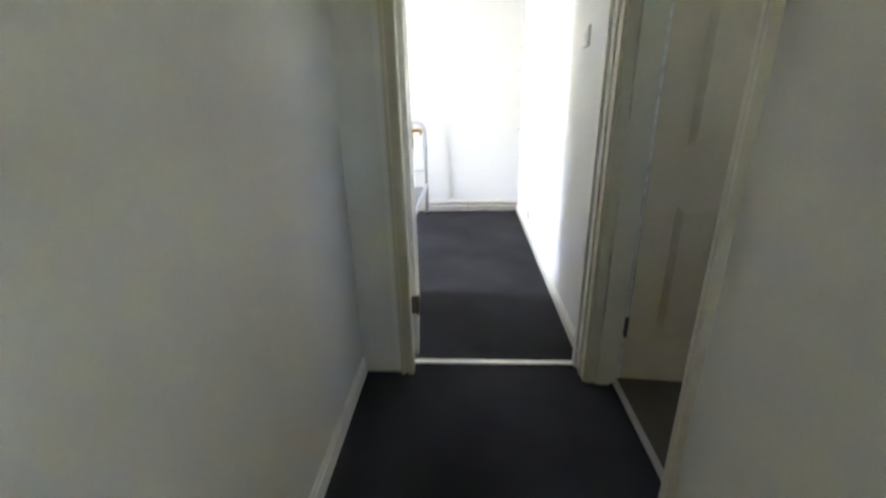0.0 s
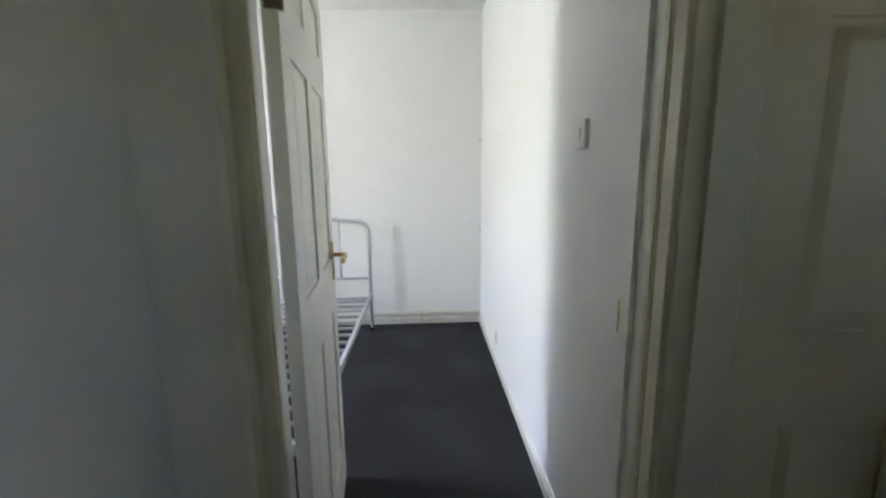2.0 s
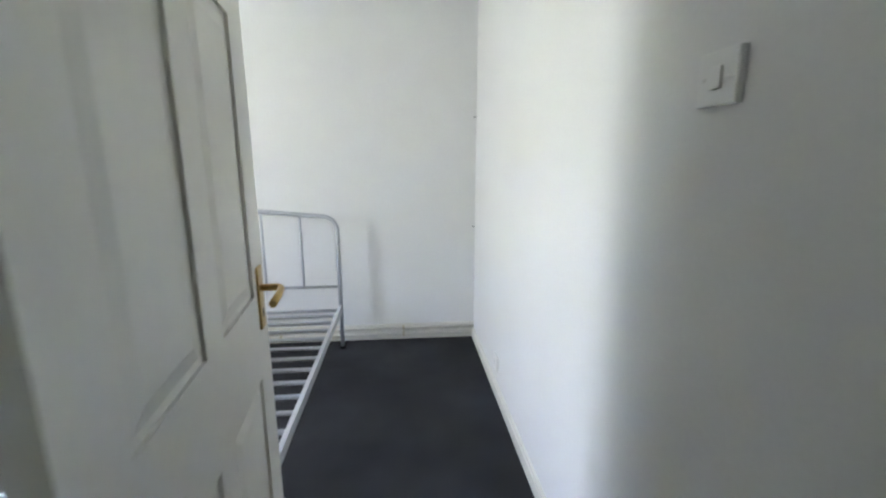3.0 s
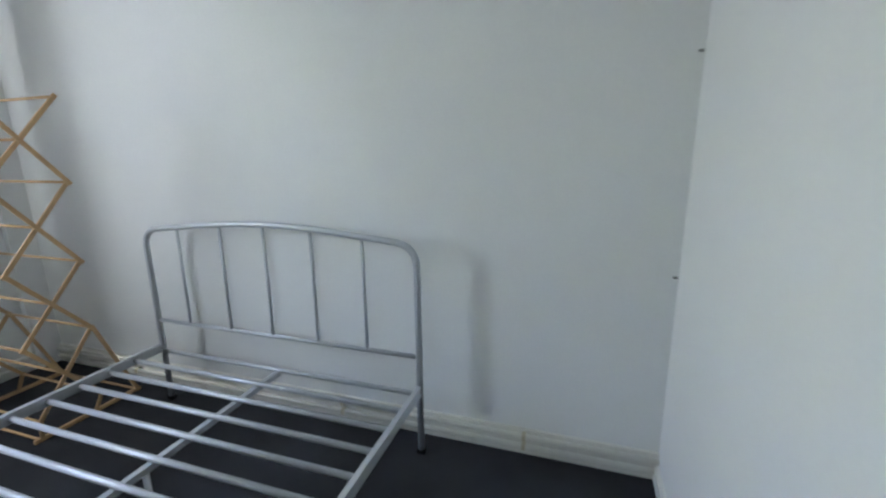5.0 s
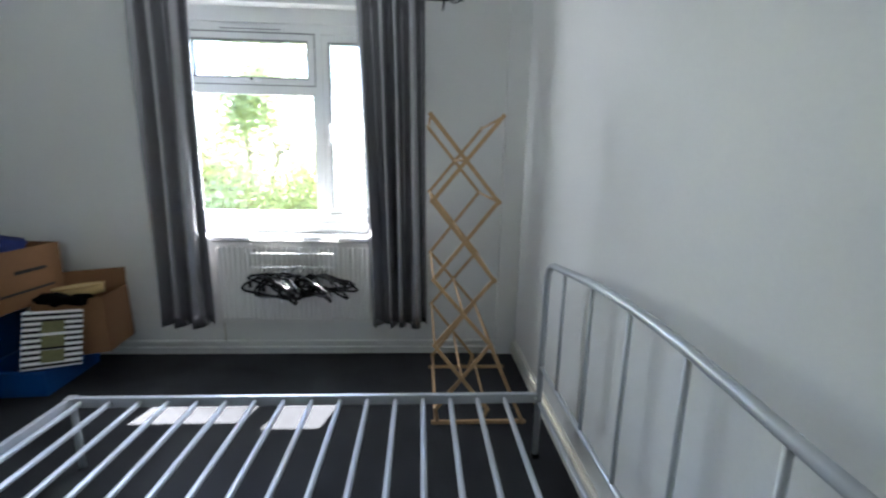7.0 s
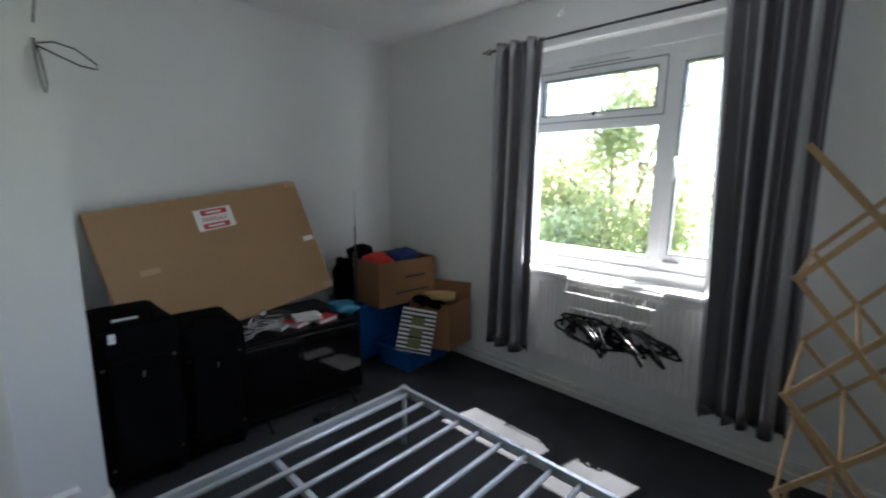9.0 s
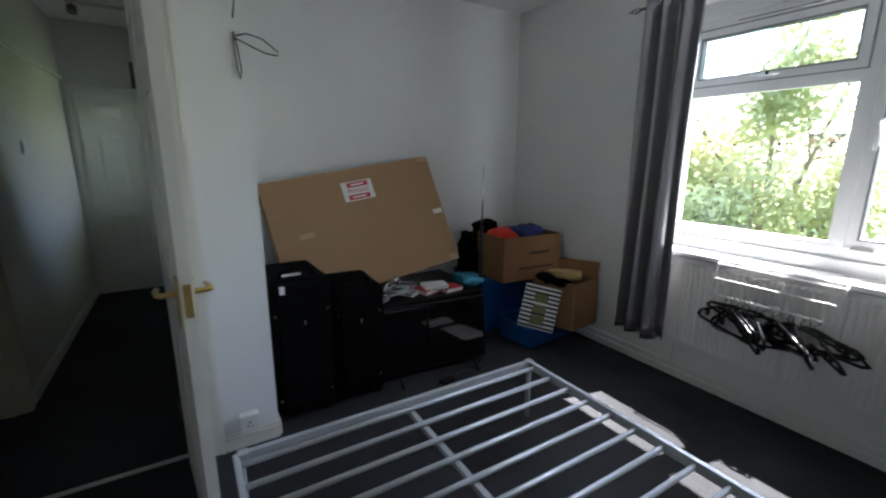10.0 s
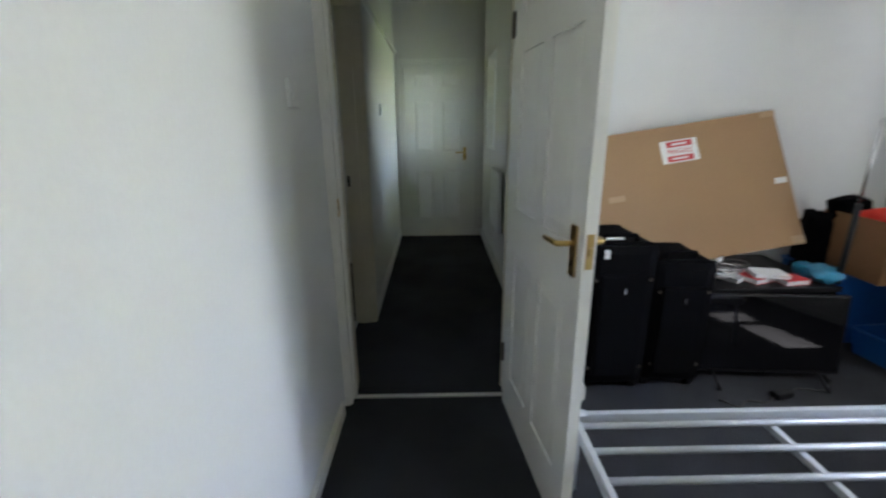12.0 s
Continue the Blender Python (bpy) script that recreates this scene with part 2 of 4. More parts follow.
OY0, OY1, OZ0, OZ1 = 0.50, 2.0, 0.832, 2.30
# last block: unseen outer lintel, added to stop sun through the vent pane
structure("wall_window", blocks(
    (WX - 0.3, RY - 0.12, 0, WX, OY0, CZ), (WX - 0.3, OY1, 0, WX, FY, CZ),
    (WX - 0.3, OY0, 0, WX, OY1, OZ0), (WX - 0.17, OY0, OZ1, WX, OY1, CZ), (WX - 0.32, OY0, 2.155, WX - 0.17, OY1, CZ)), M_WALL,
    "white painted wall with a deep window opening", "wall")
structure("wall_recess", blocks((WX, RY - 0.12, 0, -0.775, RY, CZ)), M_WALL, "white painted wall at the back of the recess", "wall")
structure("wall_pier", blocks((-0.775, HY, 0, -0.462, DY, CZ), (-0.775, RY - 0.12, 0, HL, HY, CZ)), M_WALL, "white painted pier beside the bedroom door", "wall")
structure("wall_over_door", blocks((-0.462, HY, 2.03, 0.53, DY, CZ), (0.405, HY, 0, 0.53, DY, 2.03)), M_HALL, "painted wall over the bedroom door", "wall")

# ---- hall shell ----
structure("wall_hall_left", blocks(
    (HL - 0.16, -2.3, 0, HL + 0.004, RY - 0.12, CZ), (HL - 0.16, HE, 0, HL + 0.004, -2.95, CZ),
    (HL - 0.16, -2.95, 0, HL + 0.004, -2.3, 1.1), (HL - 0.16, -2.95, 2.0, HL + 0.004, -2.3, CZ)), M_HALL, "off-white painted hall wall", "wall")
structure("wall_hall_facing", blocks((HL - 0.004, HY - 0.004, 0, -0.462, HY, CZ), (HL, RY - 0.12, 0, HL + 0.004, HY - 0.004, CZ)), M_HALL, "off-white painted hall wall beside the bedroom door", "wall")
structure("wall_hall_right", blocks(
    (HR, -0.125, 0, 0.53, HY, CZ), (HR, -0.885, 2.03, 0.53, -0.125, CZ), (HR, HE, 0, 0.53, -0.885, CZ)), M_HALL,
    "off-white painted hall wall with a doorway", "wall")
structure("wall_hall_end", blocks((HL - 0.16, HE - 0.15, 0, 0.53, HE, CZ)), M_HALL, "off-white painted wall at the end of the hall", "wall")
structure("wall_side_room", blocks((0.53, HE - 0.15, 0, 2.3, -2.2, CZ), (2.18, -2.2, 0, 2.3, -1.45, CZ), (2.18, -1.1, 0, 2.3, 0.2, CZ), (2.18, -1.45, 0, 2.3, -1.1, 1.5), (2.18, -1.45, 1.9, 2.3, -1.1, CZ), (0.54, -0.06, 0, 2.18, 0.2, CZ)), M_HALL, "painted walls of the side room", "wall")

# cable trunking along the hall wall, and the boxed pipes in the bedroom corner
structure("trim_trunking", blocks((HR - 0.025, HE, 2.09, HR, -1.0, 2.125)), M_TRIM, "white trunking along the hall wall", "trunking")
structure("trim_corner_boxing", blocks((WX, 2.635, 0, WX + 0.035, FY, CZ)), M_WALL, "white painted upright pipe boxing in the corner", "pipe boxing")


def skirting(name, x0, y0, x1, y1, inward, h=0.095, t=0.016, paint=None):
    """A skirting board along a wall line: a board with a thinner rounded top."""
    a, b = Vector((x0, y0, 0)), Vector((x1, y1, 0))
    L = (b - a).length
    m = Matrix.Translation(a) @ Matrix.Rotation(math.atan2(y1 - y0, x1 - x0), 4, "Z")
    bm = bmesh.new()
    s = inward
    cuboid(bm, 0, 0, 0.001, L, s * t, h * 0.8)
    cuboid(bm, 0, 0, h * 0.8, L, s * t * 0.6, h)
    bmesh.ops.transform(bm, matrix=m, verts=bm.verts)
    return structure(name, bm, paint or M_TRIM, "white painted skirting board", "skirting")


skirting("baseboard", WX, FY, RX, FY, -1, 0.115, 0.02)
skirting("baseboard", RX, DY + 0.08, RX, FY - 0.02, 1, 0.075)
skirting("baseboard", WX, RY, WX, 2.635, -1, 0.10, 0.016, paint=M_PIPE)
skirting("baseboard", WX + 0.03, RY, -0.775, RY, 1)
skirting("baseboard", -0.775, DY, -0.53, DY, 1, 0.085)
skirting("baseboard", -0.775, RY + 0.016, -0.775, DY, 1, 0.085)
skirting("baseboard", HL + 0.004, HE, HL + 0.004, HY - 0.02, -1, 0.085)
skirting("baseboard", HR, HE, HR, -0.96, 1, 0.085)
skirting("baseboard", HL + 0.02, HE, -0.53, HE, 1, 0.085)

# heating pipes clipped above the skirting
for k, (z, y) in enumerate(((0.05, 0.035), (0.096, 0.034))):
    pipe = thing("heating_pipe", pose(0, 0, 0), "white painted heating pipe clipped along the skirting", "pipe", "skirting pipes")
    part("pipe_run", bars([(WX + 0.06, FY - y, z), (RX - 0.002, FY - y, z)], r=0.0105), M_TRIM, pipe)
    part("pipe_run", block(WX + 0.0165, RY + 0.1, z - 0.0105, WX + 0.0375, 2.635, z + 0.0105, bevel=0.0075), M_PIPE, pipe)
    for x in (-2.4, -1.0, -0.112):
        part("pipe_clip", blocks((x - 0.008, FY - 0.048, z - 0.014, x + 0.008, FY - 0.019, z + 0.014)), M_JAMB, pipe)

# threshold strips
structure("trim_threshold", blocks((-0.383, -0.014, 0.0, 0.385, 0.012, 0.006)), M_STRIP, "worn aluminium carpet strip in the doorway", "threshold")
structure("trim_threshold_side", blocks((0.515, -0.885, 0.0, 0.54, -0.125, 0.008)), M_STRIP, "worn aluminium carpet strip in the side doorway", "threshold")


# ---- doors ----
def six_panel_leaf(parent, w, h, thick, s=1, paint=None):
    """A moulded six-panel leaf from the hinge along +x; thickness towards s*y."""
    st, mid = 0.105, 0.085
    cols = ((st, w / 2 - mid / 2), (w / 2 + mid / 2, w - st))
    rows = ((0.20, 0.81), (1.01, 1.60), (1.73, 1.875))
    bm = bmesh.new()
    y0, y1 = sorted((0, s * thick))
    for a, b in ((0, st), (w / 2 - mid / 2, w / 2 + mid / 2), (w - st, w)):
        cuboid(bm, a, y0, 0, b, y1, h)
    for a, b in cols:
        zs = [0] + [z for r in rows for z in r] + [h]
        for k in range(0, len(zs), 2):
            cuboid(bm, a, y0, zs[k], b, y1, zs[k + 1])
    leaf = part("leaf", bm, paint or M_TRIM, parent)
    for a, b in cols:
        for z0, z1 in rows:
            pb = bmesh.new()
            cuboid(pb, a, y0 + 0.007, z0, b, y1 - 0.007, z1)
            # raised field with sloping edges
            for yy, d in ((y0 + 0.0072, -1), (y1 - 0.0072, 1)):
                g, i = 0.012, 0.040
                lo = [pb.verts.new(c) for c in ((a + g, yy, z0 + g), (b - g, yy, z0 + g), (b - g, yy, z1 - g), (a + g, yy, z1 - g))]
                hi = [pb.verts.new(c) for c in ((a + i, yy + d * 0.0055, z0 + i), (b - i, yy + d * 0.0055, z0 + i), (b - i, yy + d * 0.0055, z1 - i), (a + i, yy + d * 0.0055, z1 - i))]
                pb.faces.new(hi)
                for q in range(4):
                    pb.faces.new((lo[q], lo[(q + 1) % 4], hi[(q + 1) % 4], hi[q]))
            part("panel", pb, paint or M_TRIM, leaf)
    return leaf


def lever_handle(parent, x, y, z, side, way):
    """A lever on a tall back plate; side: the face's outward y; way: the lever's direction along x."""
    bm = block(x - 0.02, y, z - 0.078, x + 0.02, y + side * 0.006, z + 0.072, bevel=0.002)
    h = part("door_handle", bm, M_BRASS, parent, "polished brass lever handle on a back plate")
    part("lever", bars(round_corner([(x, y + side * 0.006, z + 0.02), (x, y + side * 0.052, z + 0.02), (x + way * 0.05, y + side * 0.055, z + 0.018), (x + way * 0.105, y + side * 0.05, z + 0.012)], 0.018), r=0.0085, sides=10), M_BRASS, h)
    part("keyhole", block(x - 0.004, y + side * 0.0062, z - 0.05, x + 0.004, y + side * 0.007, z - 0.03), M_BLACK, h)
    return h


def hinge(parent, z, w=0.028):
    hb = blocks((-0.004, -0.002, z - 0.045, 0.006, w, z + 0.045))
    tube(hb, [(-0.006, -0.006, z - 0.048), (-0.006, -0.006, z + 0.048)], 0.007)
    return part("hinge", hb, M_HINGE, parent, "dull steel butt hinge")


LW, LH = 0.75, 1.975
door1 = thing("door_1", pose(-0.370, 0.056, 0.008, 0, 0, 95.8), "cream-white six-panel bedroom door standing open", "door", kind="structure")
leaf = six_panel_leaf(door1, LW, LH, 0.035)
lever_handle(door1, LW - 0.06, 0.0, 1.0, -1, -1)
lever_handle(door1, LW - 0.06, 0.035, 1.0, 1, -1)
part("latch_plate", blocks((LW, 0.007, 0.96, LW + 0.0015, 0.028, 1.06)), M_BRASS, door1, "brass latch plate on the door edge")
part("latch_bolt", blocks((LW, 0.012, 1.0, LW + 0.010, 0.023, 1.022)), M_BRASS, door1)
for z in (0.275, 1.715):
    hinge(door1, z)

door2 = thing("door_2", pose(0.558, -0.082, 0.008, 0, 0, -5), "cream six-panel door to the side room, standing open", "door", kind="structure")
six_panel_leaf(door2, LW, LH, 0.035, -1, paint=M_CREAM)
for z in (0.265, 1.735):
    hb = blocks((-0.022, -0.036, z - 0.045, 0.004, -0.030, z + 0.045))
    tube(hb, [(-0.004, -0.041, z - 0.048), (-0.004, -0.041, z + 0.048)], 0.007)
    part("hinge", hb, M_HINGE, door2, "dull steel butt hinge")

part("edge_strip", blocks((-0.013, -0.041, 0, -0.004, -0.030, 0.22), (-0.013, -0.041, 0.31, -0.004, -0.030, 1.69), (-0.013, -0.041, 1.78, -0.004, -0.030, LH)), M_FLAKED, door2, "white hanging edge with flaked paint")

door3 = thing("door_3", pose(-0.455, HE + 0.002, 0.006), "off-white six-panel door closed at the end of the hall", "door", kind="structure")
six_panel_leaf(door3, 0.755, LH, 0.03)
lever_handle(door3, 0.06, 0.03, 1.0, 1, 1)


def casing(name, m, w, h, face, label, wide=0.062):
    """Architrave round an opening of width w from local x 0, standing off the wall towards -y (two stepped mouldings), with no sill."""
    bm = bmesh.new()
    for a, b, t in ((0, wide - 0.002, 0.012), (0.006, wide * 0.42, 0.019), (wide * 0.74, wide, 0.021)):
        cuboid(bm, -b, -t * face, 0.0, -a, 0, h + b)
        cuboid(bm, w + a, -t * face, 0.0, w + b, 0, h + b)
        cuboid(bm, -a, -t * face, h + a, w + a, 0, h + b)
    bmesh.ops.transform(bm, matrix=m, verts=bm.verts)
    return structure(name, bm, M_TRIM, label, "architrave")


# linings and casings of the bedroom door
structure("door_frame", blocks((-0.462, HY - 0.004, 0, -0.383, -0.03, 2.03), (-0.462, -0.03, 0, -0.432, DY, 2.03), (0.385, HY, 0, 0.405, DY, 2.03), (-0.383, HY, 2.0, 0.385, DY, 2.03), (0.373, -0.03, 0, 0.385, 0.012, 2.0)), M_TRIM, "off-white door lining with stops", "door frame")
bm = bmesh.new()
for a, b, t in ((0, 0.056, 0.012), (0.006, 0.024, 0.02), (0.042, 0.058, 0.022)):
    cuboid(bm, -0.378 - b, HY - 0.004 - t, 0, -0.378 - a, HY - 0.004, 2.008 + b)
    cuboid(bm, -0.378 - a, HY - 0.004 - t, 2.008 + a, HR - 0.001, HY - 0.004, 2.008 + b)
for a, b, t in ((0, 0.018, 0.014), (0.004, 0.014, 0.02)):
    cuboid(bm, 0.381 + a, HY - t, 0, 0.381 + b, HY, 2.008)
structure("trim_casing", bm, M_JAMB, "moulded off-white architrave round the bedroom door", "architrave")
bm = bmesh.new()
for a, b, t in ((0, 0.058, 0.012), (0.04, 0.06, 0.018)):
    cuboid(bm, -0.465 - b, DY, 0, -0.465 - a, DY + t, 2.01 + b)
    cuboid(bm, -0.465 - a, DY, 2.01 + a, RX - 0.001, DY + t, 2.01 + b)
cuboid(bm, 0.392, DY, 0, RX - 0.001, DY + 0.012, 2.01)
structure("trim_casing_inner", bm, M_TRIM, "off-white architrave on the bedroom side", "architrave")
keep = thing("strike_plate", pose(0.3725, 0.03, 1.0), "brass strike plate let into the door lining", "strike plate")
bm = blocks((0.0105, -0.013, -0.04, 0.0124, 0.013, -0.012), (0.0105, -0.013, 0.012, 0.0124, 0.013, 0.04), (0.0105, -0.013, -0.012, 0.0124, -0.007, 0.012), (0.0105, 0.007, -0.012, 0.0124, 0.013, 0.012))
part("plate", bm, M_BRASS, keep)
part("slot", blocks((0.0108, -0.007, -0.012, 0.012, 0.007, 0.012)), M_BLACK, keep)

# side doorway lining and casing
structure("door_frame_side", blocks((HR, -0.145, 0, 0.53, -0.125, 2.03), (HR, -0.885, 0, 0.53, -0.865, 2.03), (HR, -0.865, 2.01, 0.53, -0.145, 2.03),
                                    (0.44, -0.157, 0, 0.50, -0.145, 2.01), (0.44, -0.865, 0, 0.50, -0.853, 2.01)), M_JAMB, "aged cream painted lining of the side doorway", "door frame")
bm = bmesh.new()
for a, b, t in ((0, 0.036, 0.012), (0.006, 0.018, 0.018), (0.027, 0.038, 0.02)):
    cuboid(bm, HR - t, -0.872 - b, 0, HR, -0.872 - a, 2.015 + b)
    cuboid(bm, HR - t, -0.872 - a, 2.015 + a, HR, -0.102, 2.015 + b)
cuboid(bm, HR - 0.014, -0.138, 0, HR, -0.100, 2.015)
structure("trim_casing_side", bm, M_JAMB, "moulded cream architrave round the side doorway", "architrave")
keep2 = thing("strike_plate", pose(0.51, -0.864, 1.0), "dull strike plate in the side doorway lining", "strike plate")
part("plate", blocks((-0.012, 0, -0.035, 0.012, 0.0016, 0.035)), M_HINGE, keep2)
part("slot", blocks((-0.006, 0.0017, -0.012, 0.006, 0.0025, 0.012)), M_BLACK, keep2)
casing("trim_casing_end", pose(-0.457, HE, 0), 0.76, 1.985, -1, "off-white architrave round the end door")


# ---- switches and sockets ----
def plate_box(name, m, w, h, label, category, detail):
    """A wall plate that faces local -y."""
    t = thing(name, m, label, category)
    part("plate", block(-w / 2, -0.012, -h / 2, w / 2, 0, h / 2, bevel=0.003), M_PLASTIC, t)
    if detail == "switch":
        part("rocker", block(-0.011, -0.0165, -0.018, 0.011, -0.012, 0.018, bevel=0.002), M_PLASTIC, t)
        for x in (-0.03, 0.03):
            part("screw", block(x - 0.003, -0.0128, -0.003, x + 0.003, -0.012, 0.003), M_STRIP, t)
    else:
        for x in ((-w / 4, w / 4) if w > 0.1 else (0,)):
            part("pin_hole", blocks((x - 0.003, -0.0125, 0.002, x + 0.003, -0.012, 0.012), (x - 0.014, -0.0125, -0.014, x - 0.007, -0.012, -0.009), (x + 0.007, -0.0125, -0.014, x + 0.014, -0.012, -0.009)), M_BLACK, t)
            part("rocker", block(x - 0.006, -0.0155, 0.018, x + 0.006, -0.012, 0.03, bevel=0.001), M_PLASTIC, t)
    return t


plate_box("light_switch", pose(RX, 0.422, 1.452, 0, 0, -90), 0.086, 0.086, "white plastic light switch on the bedroom wall", "light switch", "switch")
plate_box("light_switch", pose(HR, -1.76, 1.46, 0, 0, -90), 0.086, 0.086, "white plastic light switch on the hall wall", "light switch", "switch")
plate_box("wall_socket", pose(RX, 1.95, 0.19, 0, 0, -90), 0.086, 0.086, "white plastic single socket low on the wall", "socket", "socket")
sk = plate_box("wall_socket", pose(-0.64, DY + 0.034, 0.140, 0, 0, 180), 0.088, 0.086, "white surface-mounted single socket above the skirting", "socket", "socket")
part("back_box", block(-0.043, 0, -0.042, 0.043, 0.034, 0.042, bevel=0.002), M_PLASTIC, sk)

# ---- window ----
FX = WX - 0.14   # middle of the frame
win = thing("window_1", pose(FX, (OY0 + OY1) / 2, OZ0), "white plastic window with a top vent and a side casement", "window", kind="structure")


def ring(name, y0, z0, y1, z1, w, d, parent, x=FX, material=M_UPVC, label=""):
    bm = bmesh.new()
    for b in ((y0, z0, y0 + w, z1), (y1 - w, z0, y1, z1), (y0 + w, z0, y1 - w, z0 + w), (y0 + w, z1 - w, y1 - w, z1)):
        cuboid(bm, x - d / 2, b[0], b[1], x + d / 2, b[2], b[3])
    return part(name, bm, material, parent, label, world=True)


Z0, Z1 = 0.985, 2.19
ring("window_frame", OY0, 0.93, OY1, Z1 + 0.02, 0.055, 0.07, win)
part("mullion", blocks((FX - 0.035, 1.385, 0.985, FX + 0.035, 1.43, 2.155)), M_UPVC, win, world=True)
part("transom", blocks((FX - 0.035, OY0 + 0.055, 1.80, FX + 0.035, 1.385, 1.845)), M_UPVC, win, world=True)
part("head_packer", blocks((FX - 0.025, OY0, 2.21, FX + 0.05, OY1, OZ1)), M_UPVC, win, world=True)
vent = ring("vent_sash", OY0 + 0.06, 1.838, 1.38, 2.15, 0.042, 0.05, win, FX + 0.012)
side = ring("casement_sash", 1.432, 0.99, OY1 - 0.06, 2.15, 0.045, 0.05, win, FX + 0.012)
low = ring("glazing_bead", OY0 + 0.055, 0.985, 1.385, 1.80, 0.022, 0.04, win, FX + 0.01)
for nm, y0, z0, y1, z1, par in (("pane", OY0 + 0.095, 1.872, 1.345, 2.115, vent), ("pane", 1.47, 1.03, OY1 - 0.1, 2.11, side), ("pane", OY0 + 0.07, 1.0, 1.37, 1.785, low)):
    g = part(nm, blocks((FX - 0.004, y0, z0, FX + 0.004, y1, z1)), M_GLASS, par, world=True)
    g.visible_shadow = False
for par, y0, z0, y1, z1 in ((vent, OY0 + 0.1, 1.876, 1.34, 2.112), (side, 1.474, 1.032, OY1 - 0.1, 2.108)):
    ring("gasket", y0, z0, y1, z1, 0.009, 0.054, par, FX + 0.012, M_SEAL_SHADE, "grey ring for rubber seal and gap shade")
part("vent_slot", blocks((FX + 0.055, 0.80, 2.166, FX + 0.0562, 1.18, 2.172)), M_SEAL_SHADE, win, world=True)
# grey ring laid over the sash joint for the gap's shade
ring("shadow_gap", OY0 + 0.052, 1.832, 1.388, 2.158, 0.006, 0.073, win, FX, M_SEAL_SHADE, "grey ring for rubber seal and gap shade")
part("trickle_vent", block(FX + 0.035, 0.78, 2.16, FX + 0.055, 1.2, 2.185, bevel=0.003), M_UPVC, win, world=True)
hd = part("window_handle", block(FX + 0.037, 0.93, 1.855, FX + 0.055, 1.02, 1.875, bevel=0.004), M_UPVC, win, world=True)
part("lever", bars([(FX + 0.06, 0.90, 1.866), (FX + 0.062, 1.04, 1.862)], r=0.008), M_UPVC, hd, world=True)
part("button", bars([(FX + 0.055, 0.985, 1.866), (FX + 0.072, 0.985, 1.866)], r=0.009), M_BLACK, hd, world=True)
hd = part("window_handle", block(FX + 0.037, 1.462, 1.48, FX + 0.055, 1.485, 1.60, bevel=0.004), M_UPVC, win, world=True)
part("lever", bars([(FX + 0.065, 1.474, 1.59), (FX + 0.068, 1.474, 1.46)], r=0.009), M_UPVC, hd, world=True)
part("hinge_block", blocks((FX + 0.037, 1.46, 0.988, FX + 0.05, 1.54, 1.0)), M_GREYSTUFF, win, world=True)
sill = block(FX + 0.035, OY0 - 0.06, OZ0 - 0.0, WX + 0.10, OY1 + 0.06, OZ0 + 0.028, bevel=0.008)
part("window_sill", sill, M_UPVC, win, "deep glossy white window board", world=True)
part("sill_riser", blocks((FX - 0.03, OY0, OZ0 + 0.028, FX + 0.05, OY1, 0.932)), M_UPVC, win, world=True)

win2 = thing("window_2", pose(HL - 0.1, -2.62, 1.1), "white plastic hall window above the radiator", "window", kind="structure")
ring("window_frame", -2.95, 1.1, -2.3, 2.0, 0.06, 0.06, win2, HL - 0.1)
g = part("pane", blocks((HL - 0.103, -2.89, 1.16, HL - 0.097, -2.36, 1.94)), M_GLASS, win2, world=True)
g.visible_shadow = False

# unseen window, added to let light into the side room
win3 = thing("window_3", pose(2.24, -1.28, 1.5), "small unseen white window added to light the side room", "window", kind="structure")
ring("window_frame", -1.45, 1.5, -1.1, 1.9, 0.05, 0.06, win3, 2.24)
g = part("pane", blocks((2.237, -1.4, 1.55, 2.243, -1.15, 1.85)), M_GLASS, win3, world=True)
g.visible_shadow = False

# old cable clips left by the corner
for z in (1.61, 0.845):
    clip = thing("cable_clip", pose(RX - 0.012, FY, z), "small grey cable clip nailed to white wall", "cable clip", "cable clips")
    part("clip", block(-0.008, -0.008, -0.004, 0.008, 0, 0.004, bevel=0.001), M_GREYSTUFF, clip)
    part("nail", bars([(-0.004, -0.008, 0), (-0.004, -0.011, 0)], r=0.002, sides=6), M_HINGE, clip)


